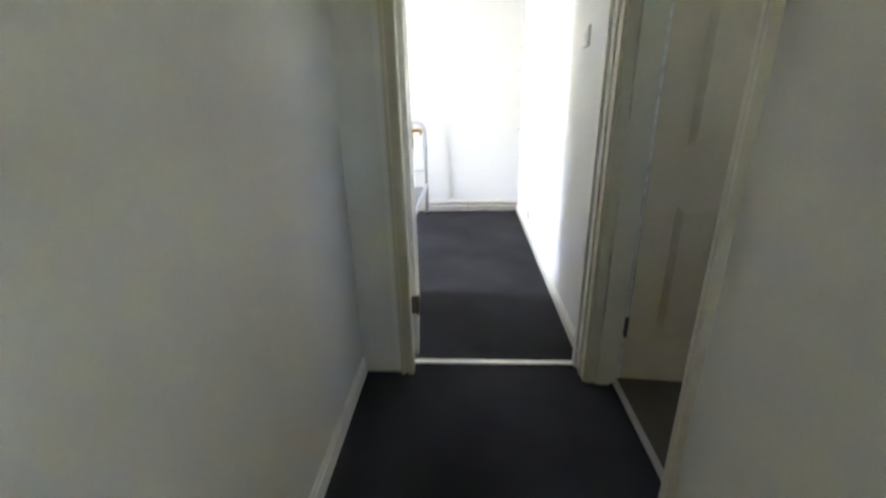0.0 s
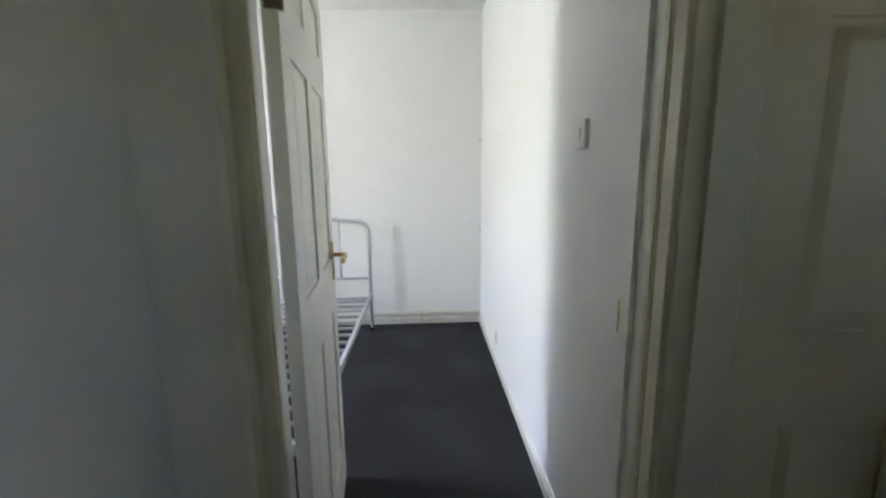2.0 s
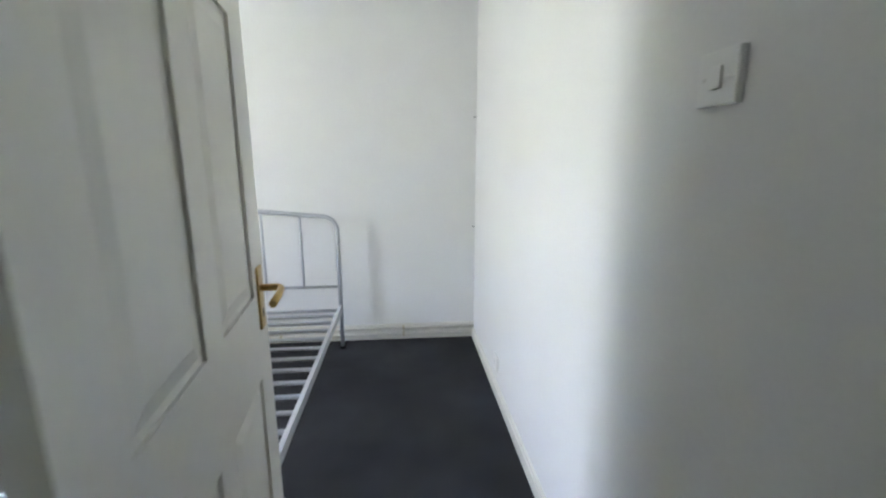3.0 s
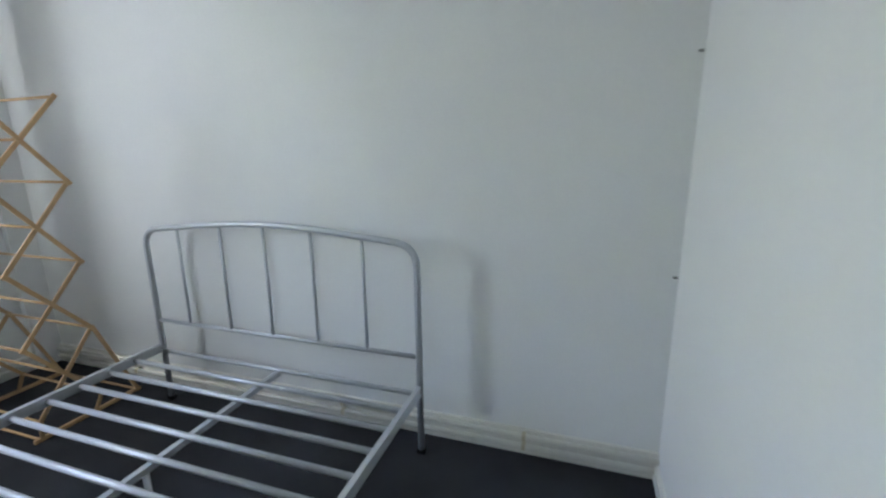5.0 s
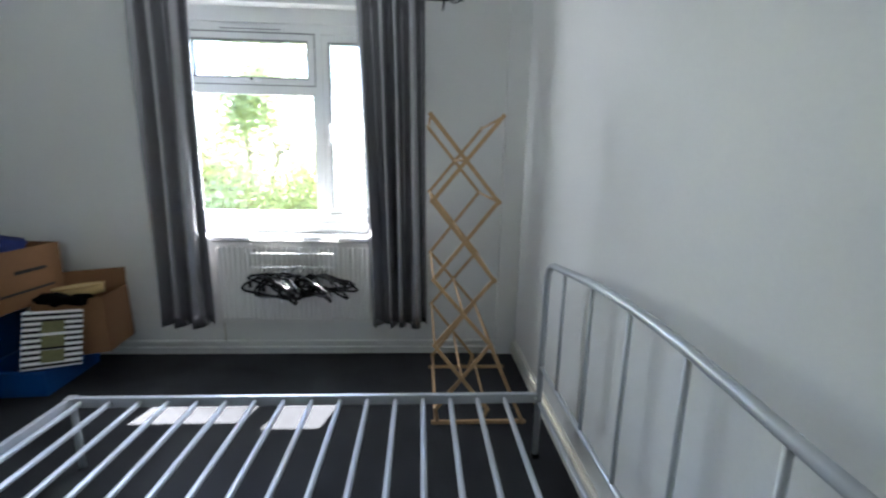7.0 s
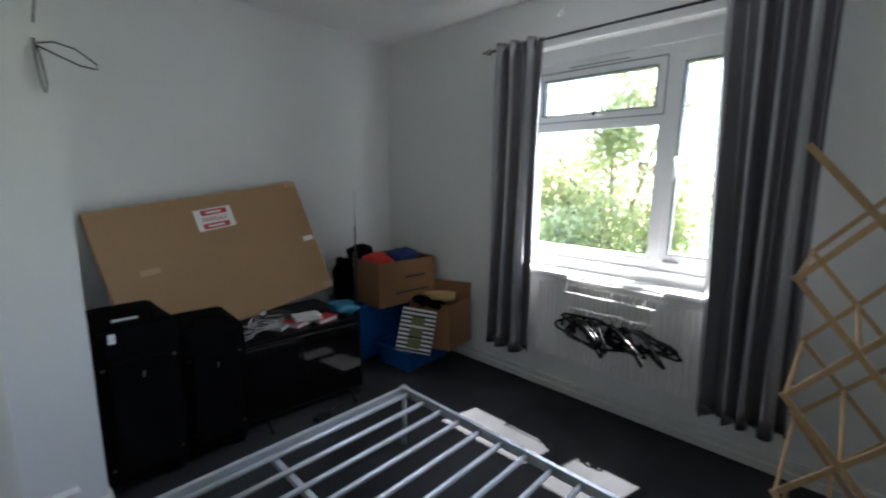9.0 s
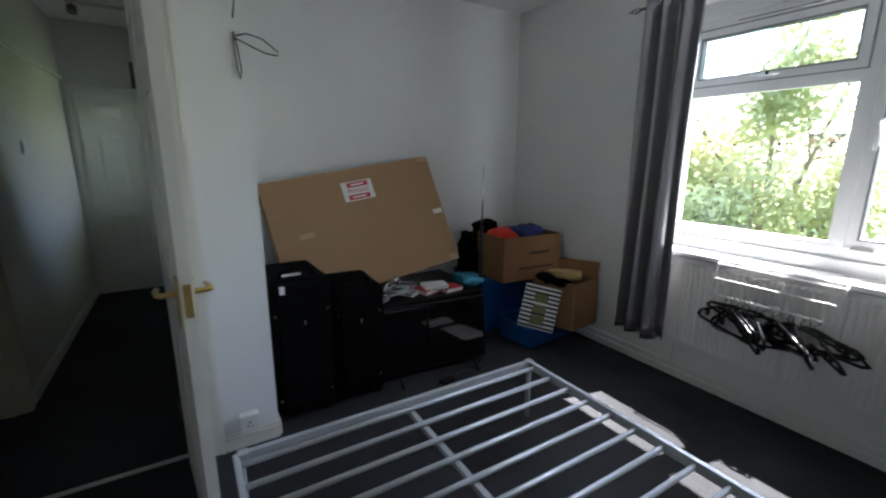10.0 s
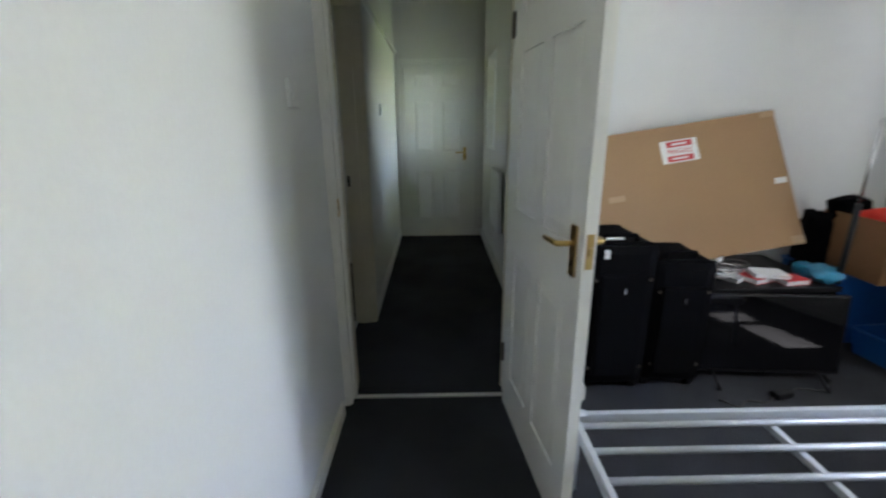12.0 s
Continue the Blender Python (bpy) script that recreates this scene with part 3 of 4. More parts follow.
# ---- radiators ----
def radiator(name, m, w, h, label):
    """A steel panel radiator with upright flutes, seen from local -y."""
    t = thing(name, m, label, "radiator")
    bm = bmesh.new()
    n = int(w / 0.033)
    xs, prof = [], []
    for k in range(n):
        x = 0.02 + (w - 0.04) * k / n
        s = (w - 0.04) / n
        for f, d in ((0.0, 0.0), (0.22, 0.009), (0.68, 0.009), (0.9, 0.0)):
            prof.append((x + s * f, -d))
    prof = [(0, 0)] + prof + [(w, 0)]
    z = (0.0, 0.02, 0.035, h - 0.035, h - 0.02, h)
    flat = (0, 0, 1, 1, 0, 0)
    grid = [[bm.verts.new((x, d * f - 0.045, zz)) for x, d in prof] for zz, f in zip(z, flat)]
    for a, b in zip(grid, grid[1:]):
        for k in range(len(prof) - 1):
            bm.faces.new((a[k], a[k + 1], b[k + 1], b[k]))
    part("front_panel", bm, M_RAD, t)
    part("back_panel", block(0, -0.02, 0, w, -0.012, h), M_RAD, t)
    part("top_grille", block(-0.002, -0.052, h - 0.004, w + 0.002, -0.008, h + 0.006, bevel=0.002), M_RAD, t)
    for x in (0, w - 0.004):
        part("end_cover", block(x, -0.046, 0.0, x + 0.004, -0.012, h - 0.004), M_RAD, t)
    for x in (0.12, w - 0.12):
        part("bracket", block(x, -0.02, 0.05, x + 0.03, 0.0, h - 0.05), M_RAD, t)
    part("tail_pipe", bars([(0.03, -0.03, -0.16), (0.03, -0.03, 0.0)], r=0.0075), M_TRIM, t)
    return t


radiator("radiator", pose(WX, 0.70, 0.245, 0, 0, 90), 1.15, 0.565, "white fluted panel radiator under the window")
radiator("radiator", pose(HL + 0.006, -2.12, 0.44, 0, 0, 90), 0.5, 0.51, "white fluted panel radiator on the hall wall")

# ---- airer rail on the radiator, with hangers ----
AX = WX + 0.15
rail = thing("radiator_airer", pose(AX, 1.26, 0.82), "white wire clothes rail hooked over the radiator", "clothes rail")
for y in (0.985, 1.535):
    part("arm", bars(round_corner([(WX + 0.03, y, 0.80), (WX + 0.03, y, 0.845), (AX - 0.02, y, 0.85), (AX + 0.03, y, 0.67)], 0.02), r=0.0055), M_WIRE, rail, world=True)
part("bar", bars([(AX - 0.018, 0.985, 0.84), (AX - 0.018, 1.535, 0.84)], r=0.0045), M_WIRE, rail, world=True)
part("bar", bars([(AX + 0.005, 0.985, 0.76), (AX + 0.005, 1.535, 0.76)], r=0.0045), M_WIRE, rail, world=True)
part("bar", bars([(AX + 0.028, 0.985, 0.675), (AX + 0.028, 1.535, 0.675)], r=0.0045), M_WIRE, rail, world=True)


def hanger(m):
    """A plastic coat hanger in the local x-z plane, its hook's inside at the origin."""
    t = thing("coat_hanger", m, "black plastic coat hanger on the rail", "coat hanger", "hangers on the radiator rail")
    hook = [(0.022 * math.sin(a), 0, 0.022 * math.cos(a) - 0.018) for a in [x * math.tau / 16 for x in range(-5, 9)]]
    hook.append((0, 0, -0.07))
    part("hook", bars(hook, r=0.0028, sides=6), M_CHROME, t)
    body = [(0, 0, -0.07), (0.05, 0, -0.085), (0.19, 0, -0.155), (0.215, 0, -0.185), (0.19, 0, -0.20), (0, 0, -0.20), (-0.19, 0, -0.20), (-0.215, 0, -0.185), (-0.19, 0, -0.155), (-0.05, 0, -0.085)]
    bm = tube(bmesh.new(), body, 0.0085, 6, closed=True)
    for x in (-0.13, 0.13):
        tube(bm, [(x, 0, -0.13), (x * 1.02, 0, -0.165)], 0.012, 6)
    part("body", bm, M_HANGER, t)
    return t


h0 = hanger(pose(AX + 0.028, 1.06, 0.682, 6, 0, 62))
rng = random.Random(4)
for k in range(13):
    copy_thing(h0, pose(AX + 0.03, 1.09 + 0.031 * k, 0.682, rng.uniform(-6, 30), rng.uniform(-14, 20), rng.uniform(18, 100)))


# ---- curtains on an iron rod ----
ROD_X, ROD_Z = WX + 0.14, 2.305
rod = thing("curtain_rod", pose(ROD_X, 1.3, ROD_Z), "thin black iron curtain rod with twisted cage finials", "curtain rod")
part("pole", bars([(ROD_X, 0.34, ROD_Z), (ROD_X, 2.24, ROD_Z)], r=0.008), M_ROD, rod, world=True)
for y, s in ((0.34, -1), (2.24, 1)):
    bm = bmesh.new()
    for k in range(4):
        tube(bm, [(ROD_X + 0.017 * math.sin(math.pi * q / 10) * math.cos(k * math.pi / 2 + q * 0.32), y + s * 0.007 * q, ROD_Z + 0.017 * math.sin(math.pi * q / 10) * math.sin(k * math.pi / 2 + q * 0.32)) for q in range(11)], 0.0028, 5)
    tube(bm, [(ROD_X, y + s * 0.068, ROD_Z), (ROD_X, y + s * 0.085, ROD_Z)], 0.005, 6)
    part("finial", bm, M_ROD, rod, world=True)
for y in (0.37, 2.21):
    part("bracket", bars([(WX, y, ROD_Z - 0.01), (ROD_X, y, ROD_Z - 0.01)], r=0.006), M_ROD, rod, world=True)


def curtain(y0, y1, b0, b1, folds, seed, label):
    """A hanging cloth with deep eyelet folds between y0 and y1 at the top, b0 and b1 at the hem."""
    t = thing("curtain", pose(ROD_X, (y0 + y1) / 2, 0.27), label, "curtain", "window curtains")
    rg = random.Random(seed)
    ph = [rg.uniform(-0.5, 0.5) for _ in range(folds + 2)]
    bm = bmesh.new()
    N, R = folds * 14, 22
    rows = []
    for j in range(R + 1):
        v = j / R
        z = 2.335 - v * (2.335 - 0.275)
        line = []
        for i in range(N + 1):
            u = i / N
            ph_i = min(max((u + 0.045 * math.sin(u * 9 + seed) * u * (1 - u) * 4), 0), 1) * folds
            k = int(ph_i)
            wob = ph[min(k, folds)] * v
            a = ph_i * math.tau + wob * math.sin(v * 3 + k)
            amp = 0.040 + 0.018 * v * (1 + ph[min(k, folds)])
            y = (y0 + (y1 - y0) * u) * (1 - v) + (b0 + (b1 - b0) * u) * v + 0.012 * v * math.sin(a * 2 + k)
            x = ROD_X + amp * math.sin(a) + 0.03 * v + 0.01 * math.sin(v * 5 + u * 6)
            line.append(bm.verts.new((x, y, z - 0.006 * v * math.sin(u * 7 + seed) * (1 if j == R else 0))))
        rows.append(line)
    for p, q in zip(rows, rows[1:]):
        for i in range(N):
            f = bm.faces.new((p[i], p[i + 1], q[i + 1], q[i]))
            f.smooth = True
    ob = part("cloth", bm, M_CURTAIN, t, world=True)
    so = ob.modifiers.new("thickness", "SOLIDIFY")
    so.thickness = 0.003
    for k in range(folds * 2):
        y = y0 + (y1 - y0) * (k + 0.5) / (folds * 2)
        ring_pts = [(ROD_X + 0.02 * math.cos(a), y + 0.006 * math.cos(a) * (1 if k % 2 else -1), ROD_Z + 0.02 * math.sin(a)) for a in [q * math.tau / 12 for q in range(12)]]
        part("eyelet", tube(bmesh.new(), ring_pts, 0.004, 5, closed=True), M_CHROME, t, "silver metal eyelet", world=True)
    return t


curtain(0.38, 0.725, 0.39, 0.72, 3, 3, "silver-grey satin eyelet curtain bunched at the window's side")
curtain(1.69, 2.10, 1.77, 2.13, 4, 8, "silver-grey satin eyelet curtain drawn back near the drying rack")


# ---- bed ----
BX0, BX1, BY0, BY1, BZ = -2.008, -0.545, 0.575, 2.632, 0.33
bed = thing("bed_frame", pose((BX0 + BX1) / 2, (BY0 + BY1) / 2, 0), "bare silver metal double bed frame with slats, no mattress", "bed")
crown = [(BX0 + (BX1 - BX0) * k / 12, BY1, 0.932 + 0.062 * math.sin(math.pi * k / 12)) for k in range(13)]
line = round_corner([(BX0, BY1, 0), (BX0, BY1, 0.932), (BX0 + 0.16, BY1, 0.963)], 0.085)[:-1]
line += [p for p in map(Vector, crown) if BX0 + 0.14 < p.x < BX1 - 0.14]
line += round_corner([(BX1 - 0.16, BY1, 0.963), (BX1, BY1, 0.932), (BX1, BY1, 0)], 0.085)[1:]
head = part("headboard", bars(line, r=0.0145, sides=12), M_BED, bed, world=True)
part("rail", bars([(BX0, BY1, 0.46), (BX1, BY1, 0.46)], r=0.010), M_BED, head, world=True)
part("rail", bars([(BX0, BY1, 0.285), (BX1, BY1, 0.285)], r=0.011), M_BED, head, world=True)
for x in (-1.79, -1.53, -1.283, -1.035, -0.787):
    z = 0.93 + 0.062 * math.sin(math.pi * (x - BX0) / (BX1 - BX0))
    part("bar", bars([(x, BY1, 0.46), (x, BY1, z)], r=0.0075), M_BED, head, world=True)
for x in (BX0, BX1):
    part("side_rail", block(x - 0.011, BY0, BZ - 0.045, x + 0.011, BY1 - 0.012, BZ, bevel=0.003), M_BED, bed, world=True)
    bolt = bars([(x - 0.016, BY1 - 0.02, BZ - 0.02), (x + 0.016, BY1 - 0.02, BZ - 0.02)], r=0.006)
    part("bolt", bolt, M_CHROME, bed, world=True)
part("foot_rail", block(BX0 + 0.011, BY0 - 0.011, BZ - 0.045, BX1 - 0.011, BY0 + 0.011, BZ - 0.001, bevel=0.003), M_BED, bed, world=True)
part("centre_beam", block(-1.264 - 0.012, BY0 + 0.012, BZ - 0.062, -1.264 + 0.012, BY1 - 0.015, BZ - 0.038, bevel=0.002), M_BED, bed, world=True)
for k in range(16):
    y = 0.62 + k * 0.1233
    part("slat", bars([(BX0 + 0.01, y, BZ - 0.024), (BX1 - 0.01, y, BZ - 0.024)], r=0.0115), M_BED, bed, world=True)
for x in (BX0 + 0.015, BX1 - 0.015):
    part("leg", bars([(x, BY0 + 0.018, 0), (x, BY0 + 0.018, BZ - 0.04)], r=0.013), M_BED, bed, world=True)
    part("corner_cap", block(x - 0.028, BY0 - 0.013, BZ - 0.001, x + 0.01, BY0 + 0.026, BZ + 0.004, bevel=0.002), M_BED, bed, world=True)
for y in (1.2, 1.95):
    part("leg", bars([(-1.264, y, 0), (-1.264, y, BZ - 0.06)], r=0.011), M_BED, bed, world=True)
for x in (BX0, BX1):
    part("leg", block(x - 0.017, BY1 - 0.017, 0, x + 0.017, BY1 + 0.017, 0.02, bevel=0.004), M_BLACK, head, "black plastic foot cap", world=True)


# ---- folding wooden drying rack ----
rack = thing("drying_rack", pose(-2.5, 2.28, 0), "tall folding pine drying rack standing in the corner", "drying rack")
# knuckle heights, and the two edges and two faces of the lattice, which lean towards the bed as they rise
TZ = (0.115, 0.475, 0.815, 1.187, 1.555)


def knuckle(face, edge, z):
    k = z / 1.55
    return Vector(((-2.235 + 0.10 * k, -2.86 + 0.06 * k)[face], (2.172 - 0.05 * k, 2.432)[edge], z))


def lath(p, q, w=0.018, t=0.009):
    """A flat lath from p to q, wide in the y-z plane."""
    p, q = Vector(p), Vector(q)
    d = (q - p).normalized()
    n = Vector((1, 0, 0)).cross(d)
    bm = bmesh.new()
    e = d * 0.012
    pts = [p - e - n * w / 2, q + e - n * w / 2, q + e + n * w / 2, p - e + n * w / 2]
    lo = [bm.verts.new(c - Vector((t / 2, 0, 0))) for c in pts]
    hi = [bm.verts.new(c + Vector((t / 2, 0, 0))) for c in pts]
    bm.faces.new(lo)
    bm.faces.new(hi)
    for k in range(4):
        bm.faces.new((lo[k], lo[(k + 1) % 4], hi[(k + 1) % 4], hi[k]))
    return bm


for face in (0, 1):
    off = Vector((0.005, 0, 0))
    for a, b in zip(TZ, TZ[1:]):
        part("lath", lath(knuckle(face, 0, a) - off, knuckle(face, 1, b) - off), M_PINE, rack, world=True)
        part("lath", lath(knuckle(face, 1, a) + off, knuckle(face, 0, b) + off), M_PINE, rack, world=True)
    fx = knuckle(face, 0, 0).x - 0.04
    foot_line = ((fx, 2.16, 0.010), (fx, 2.64, 0.010))
    part("foot_lath", lath(*foot_line, t=0.014), M_PINE, rack, world=True)
    for edge, y in ((0, 2.18), (1, 2.42)):
        part("leg_lath", lath((fx, y, 0.015), knuckle(face, edge, TZ[0])), M_PINE, rack, world=True)
    part("leg_lath", lath((fx + 0.012, 2.63, 0.015), knuckle(face, 1, TZ[1]) + off * 2), M_PINE, rack, world=True)
for z in TZ:
    for edge in (0, 1):
        part("dowel", bars([knuckle(1, edge, z) - off, knuckle(0, edge, z) + off], r=0.0065), M_PINE, rack, world=True)
for a, b in zip(TZ, TZ[1:]):
    z = (a + b) / 2
    mid = [(knuckle(f, 0, z) + knuckle(f, 1, z)) / 2 for f in (1, 0)]
    part("dowel", bars(mid, r=0.0065), M_PINE, rack, world=True)
for y in (2.17, 2.63):
    part("dowel", bars([(-2.905, y, 0.0125), (-2.27, y, 0.0125)], r=0.0065), M_PINE, rack, world=True)


# ---- large flat carton leaning in the recess ----
def basis(o, u, v):
    """A pose at o with x along u, z against v, square to each other."""
    u, v = Vector(u).normalized(), Vector(v)
    v = (v - u * v.dot(u)).normalized()
    n = (-v).cross(u)
    return Matrix(((u.x, n.x, -v.x, o[0]), (u.y, n.y, -v.y, o[1]), (u.z, n.z, -v.z, o[2]), (0, 0, 0, 1)))


CM = basis((-2.143, -0.838, 1.418), (1.225, 0.062, -0.170), (-0.032, 0.321, -0.784))
carton = thing("flat_carton", CM, "large flat brown cardboard carton leaning on the wall", "cardboard box")
part("body", block(0, -0.075, -0.845, 1.28, 0, 0, bevel=0.006), M_CARD, carton)
label = part("label", block(0.515, 0.0, -0.235, 0.745, 0.0012, -0.095), M_PAPER, carton, "white shipping label with red bands")
part("red_band", blocks((0.545, 0.0013, -0.138, 0.705, 0.002, -0.103)), M_RED, label)
part("red_band", blocks((0.550, 0.0013, -0.228, 0.712, 0.002, -0.193)), M_RED, label)
part("print_bar", blocks((0.58, 0.0021, -0.127, 0.675, 0.0026, -0.115)), M_PAPER, label)
part("print_bar", blocks((0.585, 0.0021, -0.216, 0.685, 0.0026, -0.205)), M_PAPER, label)
lettering("FRAGILE", 0.042, pose(0.63, 0.0016, -0.166, 90, 0, 180), M_RED, label)
for b in ((0.02, -0.46, 0.095, -0.425), (0.0, -0.04, 0.09, -0.005), (0.0, -0.84, 0.08, -0.79), (1.02, -0.42, 1.12, -0.385)):
    part("tape", block(b[0], 0.0, b[1], b[2], 0.001, b[3]), M_TAPE if b[0] > 0.5 or b[1] < -0.5 or b[1] > -0.1 else M_PAPER, carton)


# ---- suitcases ----
def suitcase(m, w, d, h, label):
    """A soft upright suitcase: rounded shell, front pocket, piping, corner studs, wheels and a carry handle; front towards +y."""
    t = thing("suitcase", m, label, "suitcase", "suitcases in the recess")
    part("shell", block(-w / 2, -d, 0.045, w / 2, 0, h, bevel=0.045), M_FABRIC, t)
    part("front_pocket", block(-w * 0.36, -0.01, 0.10, w * 0.36, 0.022, h * 0.82, bevel=0.015), M_FABRIC, t)
    for y in (-0.03, -d + 0.03):
        lp = round_corner([(-w / 2, y, h * 0.5), (-w / 2, y, 0.05), (w / 2, y, 0.05), (w / 2, y, h - 0.0), (-w / 2, y, h - 0.0), (-w / 2, y, h * 0.5)], 0.05)
        part("piping", tube(bmesh.new(), lp[:-1], 0.006, 6, closed=True), M_FABRIC, t)
    for x in (-w / 2 + 0.03, w / 2 - 0.03):
        for z in (0.15, h * 0.78):
            part("corner_stud", bars([(x, 0.0, z), (x, 0.008, z)], r=0.008, sides=10), M_HINGE, t)
        for y in (-0.05, -d + 0.05):
            part("wheel", bars([(x - 0.012, y, 0.024), (x + 0.012, y, 0.024)], r=0.024, sides=14), M_BLACK, t)
            part("wheel_housing", block(x - 0.02, y - 0.03, 0.03, x + 0.02, y + 0.03, 0.07, bevel=0.006), M_BLACK, t)
    hp = round_corner([(-w * 0.25, -0.07, h - 0.004), (-w * 0.25, -0.07, h + 0.03), (w * 0.25, -0.07, h + 0.03), (w * 0.25, -0.07, h - 0.004)], 0.015)
    part("carry_handle", bars(hp, r=0.009), M_FABRIC, t)
    part("zip_pull", block(-0.01, 0.0225, h * 0.70, 0.0, 0.026, h * 0.70 + 0.03), M_CHROME, t)
    return t


s1 = suitcase(pose(-0.945, -0.005, 0.0, 0, 0, 2), 0.33, 0.42, 0.80, "large black soft suitcase standing beside the pier")
part("tag", block(-0.03, -0.12, 0.801, 0.07, -0.09, 0.806), M_PAPER, s1, "white paper luggage tag")
part("tag", block(0.08, -0.02, 0.735, 0.105, 0.004, 0.775), M_PAPER, s1)
suitcase(pose(-1.262, -0.025, 0.0, 0, 0, -3), 0.295, 0.36, 0.705, "smaller black soft suitcase standing beside a television")

# ---- television on the floor ----
tv = thing("television", pose(-1.80, -0.075, 0, 0, 0, 175.5), "black flat television with a glossy screen, standing on the floor", "television")
LEAN = pose(0, 0, 0, -5.8, 0, 0)
part("body", block(-0.385, 0.0, 0.052, 0.385, 0.03, 0.485, bevel=0.006, turn=LEAN), M_BLACK, tv)
part("back_cover", block(-0.26, 0.028, 0.09, 0.26, 0.07, 0.36, bevel=0.015, turn=LEAN), M_BLACK, tv)
part("screen", block(-0.373, -0.0015, 0.07, 0.373, 0.0005, 0.475, turn=LEAN), M_SCREEN, tv, "glossy black screen")
for x in (-0.27, 0.27):
    part("foot", bars([(x, -0.10, 0.008), (x, -0.01, 0.055), (x, 0.03, 0.055), (x, 0.12, 0.008)], r=0.008), M_BLACK, tv)

# ---- clutter on a dark chest behind the television ----
chest = thing("storage_chest", pose(-1.88, -0.55, 0), "low dark chest behind the television, heaped with clutter", "storage box")
part("body", block(-0.42, -0.33, 0, 0.42, 0.27, 0.43, bevel=0.01), M_FABRIC, chest)
part("lid", block(-0.43, -0.34, 0.43, 0.43, 0.28, 0.46, bevel=0.006), M_BLACK, chest)
rng = random.Random(11)
for k in range(6):
    o = Vector((-1.50 - 0.05 * k, -0.34 - 0.03 * (k % 3), 0.475 + 0.012 * k))
    pts = []
    for q in range(26):
        a = q * math.tau / 13
        r = 0.06 + 0.02 * rng.random()
        pts.append(o + Vector((r * 1.3 * math.cos(a), r * 0.7 * math.sin(a), 0.006 * q / 4 + 0.008 * rng.random())))
    c = thing("coiled_lead", Matrix.Translation((o.x, o.y, 0.46)), "tangled coil of grey lead on the chest", "cable", "coiled leads")
    part("lead", bars(pts, r=0.005, sides=6), (M_GREYSTUFF, M_CHROME, M_CABLE)[k % 3], c, world=True)
for k, (x, y, w, d, h, rz, mt, nm) in enumerate(((-1.93, -0.42, 0.20, 0.14, 0.03, 20, M_RED, "red"), (-1.97, -0.40, 0.18, 0.13, 0.022, -12, M_PAPER, "white"), (-1.80, -0.44, 0.17, 0.12, 0.025, 35, M_GREYSTUFF, "grey"), (-2.08, -0.36, 0.15, 0.11, 0.03, 8, M_RED, "red"))):
    z = 0.46 if k not in (1,) else 0.491
    b = thing("book", pose(x, y, z, 0, 0, rz), nm + " paperback book lying on the chest", "book", "books on the chest")
    part("cover", blocks((-w / 2, -d / 2, 0, w / 2, d / 2, 0.002), (-w / 2, -d / 2, h - 0.002, w / 2, d / 2, h), (-w / 2, -d / 2, 0.002, -w / 2 + 0.002, d / 2, h - 0.002)), mt, b)
    part("pages", blocks((-w / 2 + 0.003, -d / 2 + 0.003, 0.002, w / 2 - 0.003, d / 2 - 0.003, h - 0.002)), M_PAPER, b)
tap = thing("shower_hose", pose(-1.63, -0.40, 0.46), "chromed hose and fitting lying on the chest", "hose")
part("hose", bars(round_corner([(-1.55, -0.36, 0.475), (-1.60, -0.42, 0.56), (-1.66, -0.38, 0.60), (-1.72, -0.42, 0.52), (-1.66, -0.46, 0.47)], 0.03), r=0.010), M_CHROME, tap, world=True)
part("fitting", bars([(-1.64, -0.39, 0.575), (-1.69, -0.40, 0.60)], r=0.02, sides=12), M_CHROME, tap, world=True)


def crumple(bm, amount, seed):
    for v in bm.verts:
        v.co += amount * noise.noise_vector(v.co * 14 + Vector((seed, 0, 0)))
    return bm


def lump(x0, y0, z0, x1, y1, z1, seed, amount=0.025):
    """A soft bundle: a subdivided block pushed about."""
    bm = block(x0, y0, z0, x1, y1, z1)
    bmesh.ops.subdivide_edges(bm, edges=bm.edges, cuts=5, use_grid_fill=True)
    c = Vector(((x0 + x1) / 2, (y0 + y1) / 2, (z0 + z1) / 2))
    s = Vector((x1 - x0, y1 - y0, z1 - z0)) / 2
    for v in bm.verts:
        d = v.co - c
        q = Vector((d.x / s.x, d.y / s.y, d.z / s.z))
        n = max(q.length, 0.001)
        f = min(1, 1.25 / n)
        v.co = c + d * f
    for f in bm.faces:
        f.smooth = True
    return crumple(bm, amount, seed)


# ---- blue crates and boxes in the corner ----
def crate(m, w, d, h, label):
    t = thing("plastic_crate", m, label, "crate", "blue crates")
    bm = bmesh.new()
    s = 0.88
    def rim(k, z):
        return [bm.verts.new((x * w / 2 * k, y * d / 2 * k, z)) for x, y in ((-1, -1), (1, -1), (1, 1), (-1, 1))]
    o0, o1, i1, i0 = rim(s, 0), rim(1, h), rim(0.96, h), rim(s * 0.96, 0.006)
    bm.faces.new(o0)
    bm.faces.new(i0)
    for A, B in ((o0, o1), (o1, i1), (i1, i0)):
        for k in range(4):
            bm.faces.new((A[k], A[(k + 1) % 4], B[(k + 1) % 4], B[k]))
    part("tub", bm, M_BLUE, t)
    bm = bmesh.new()
    tube(bm, [(x * w / 2, y * d / 2, h - 0.004) for x, y in ((-1, -1), (1, -1), (1, 1), (-1, 1))], 0.009, 6, closed=True)
    part("rim", bm, M_BLUE, t)
    return t


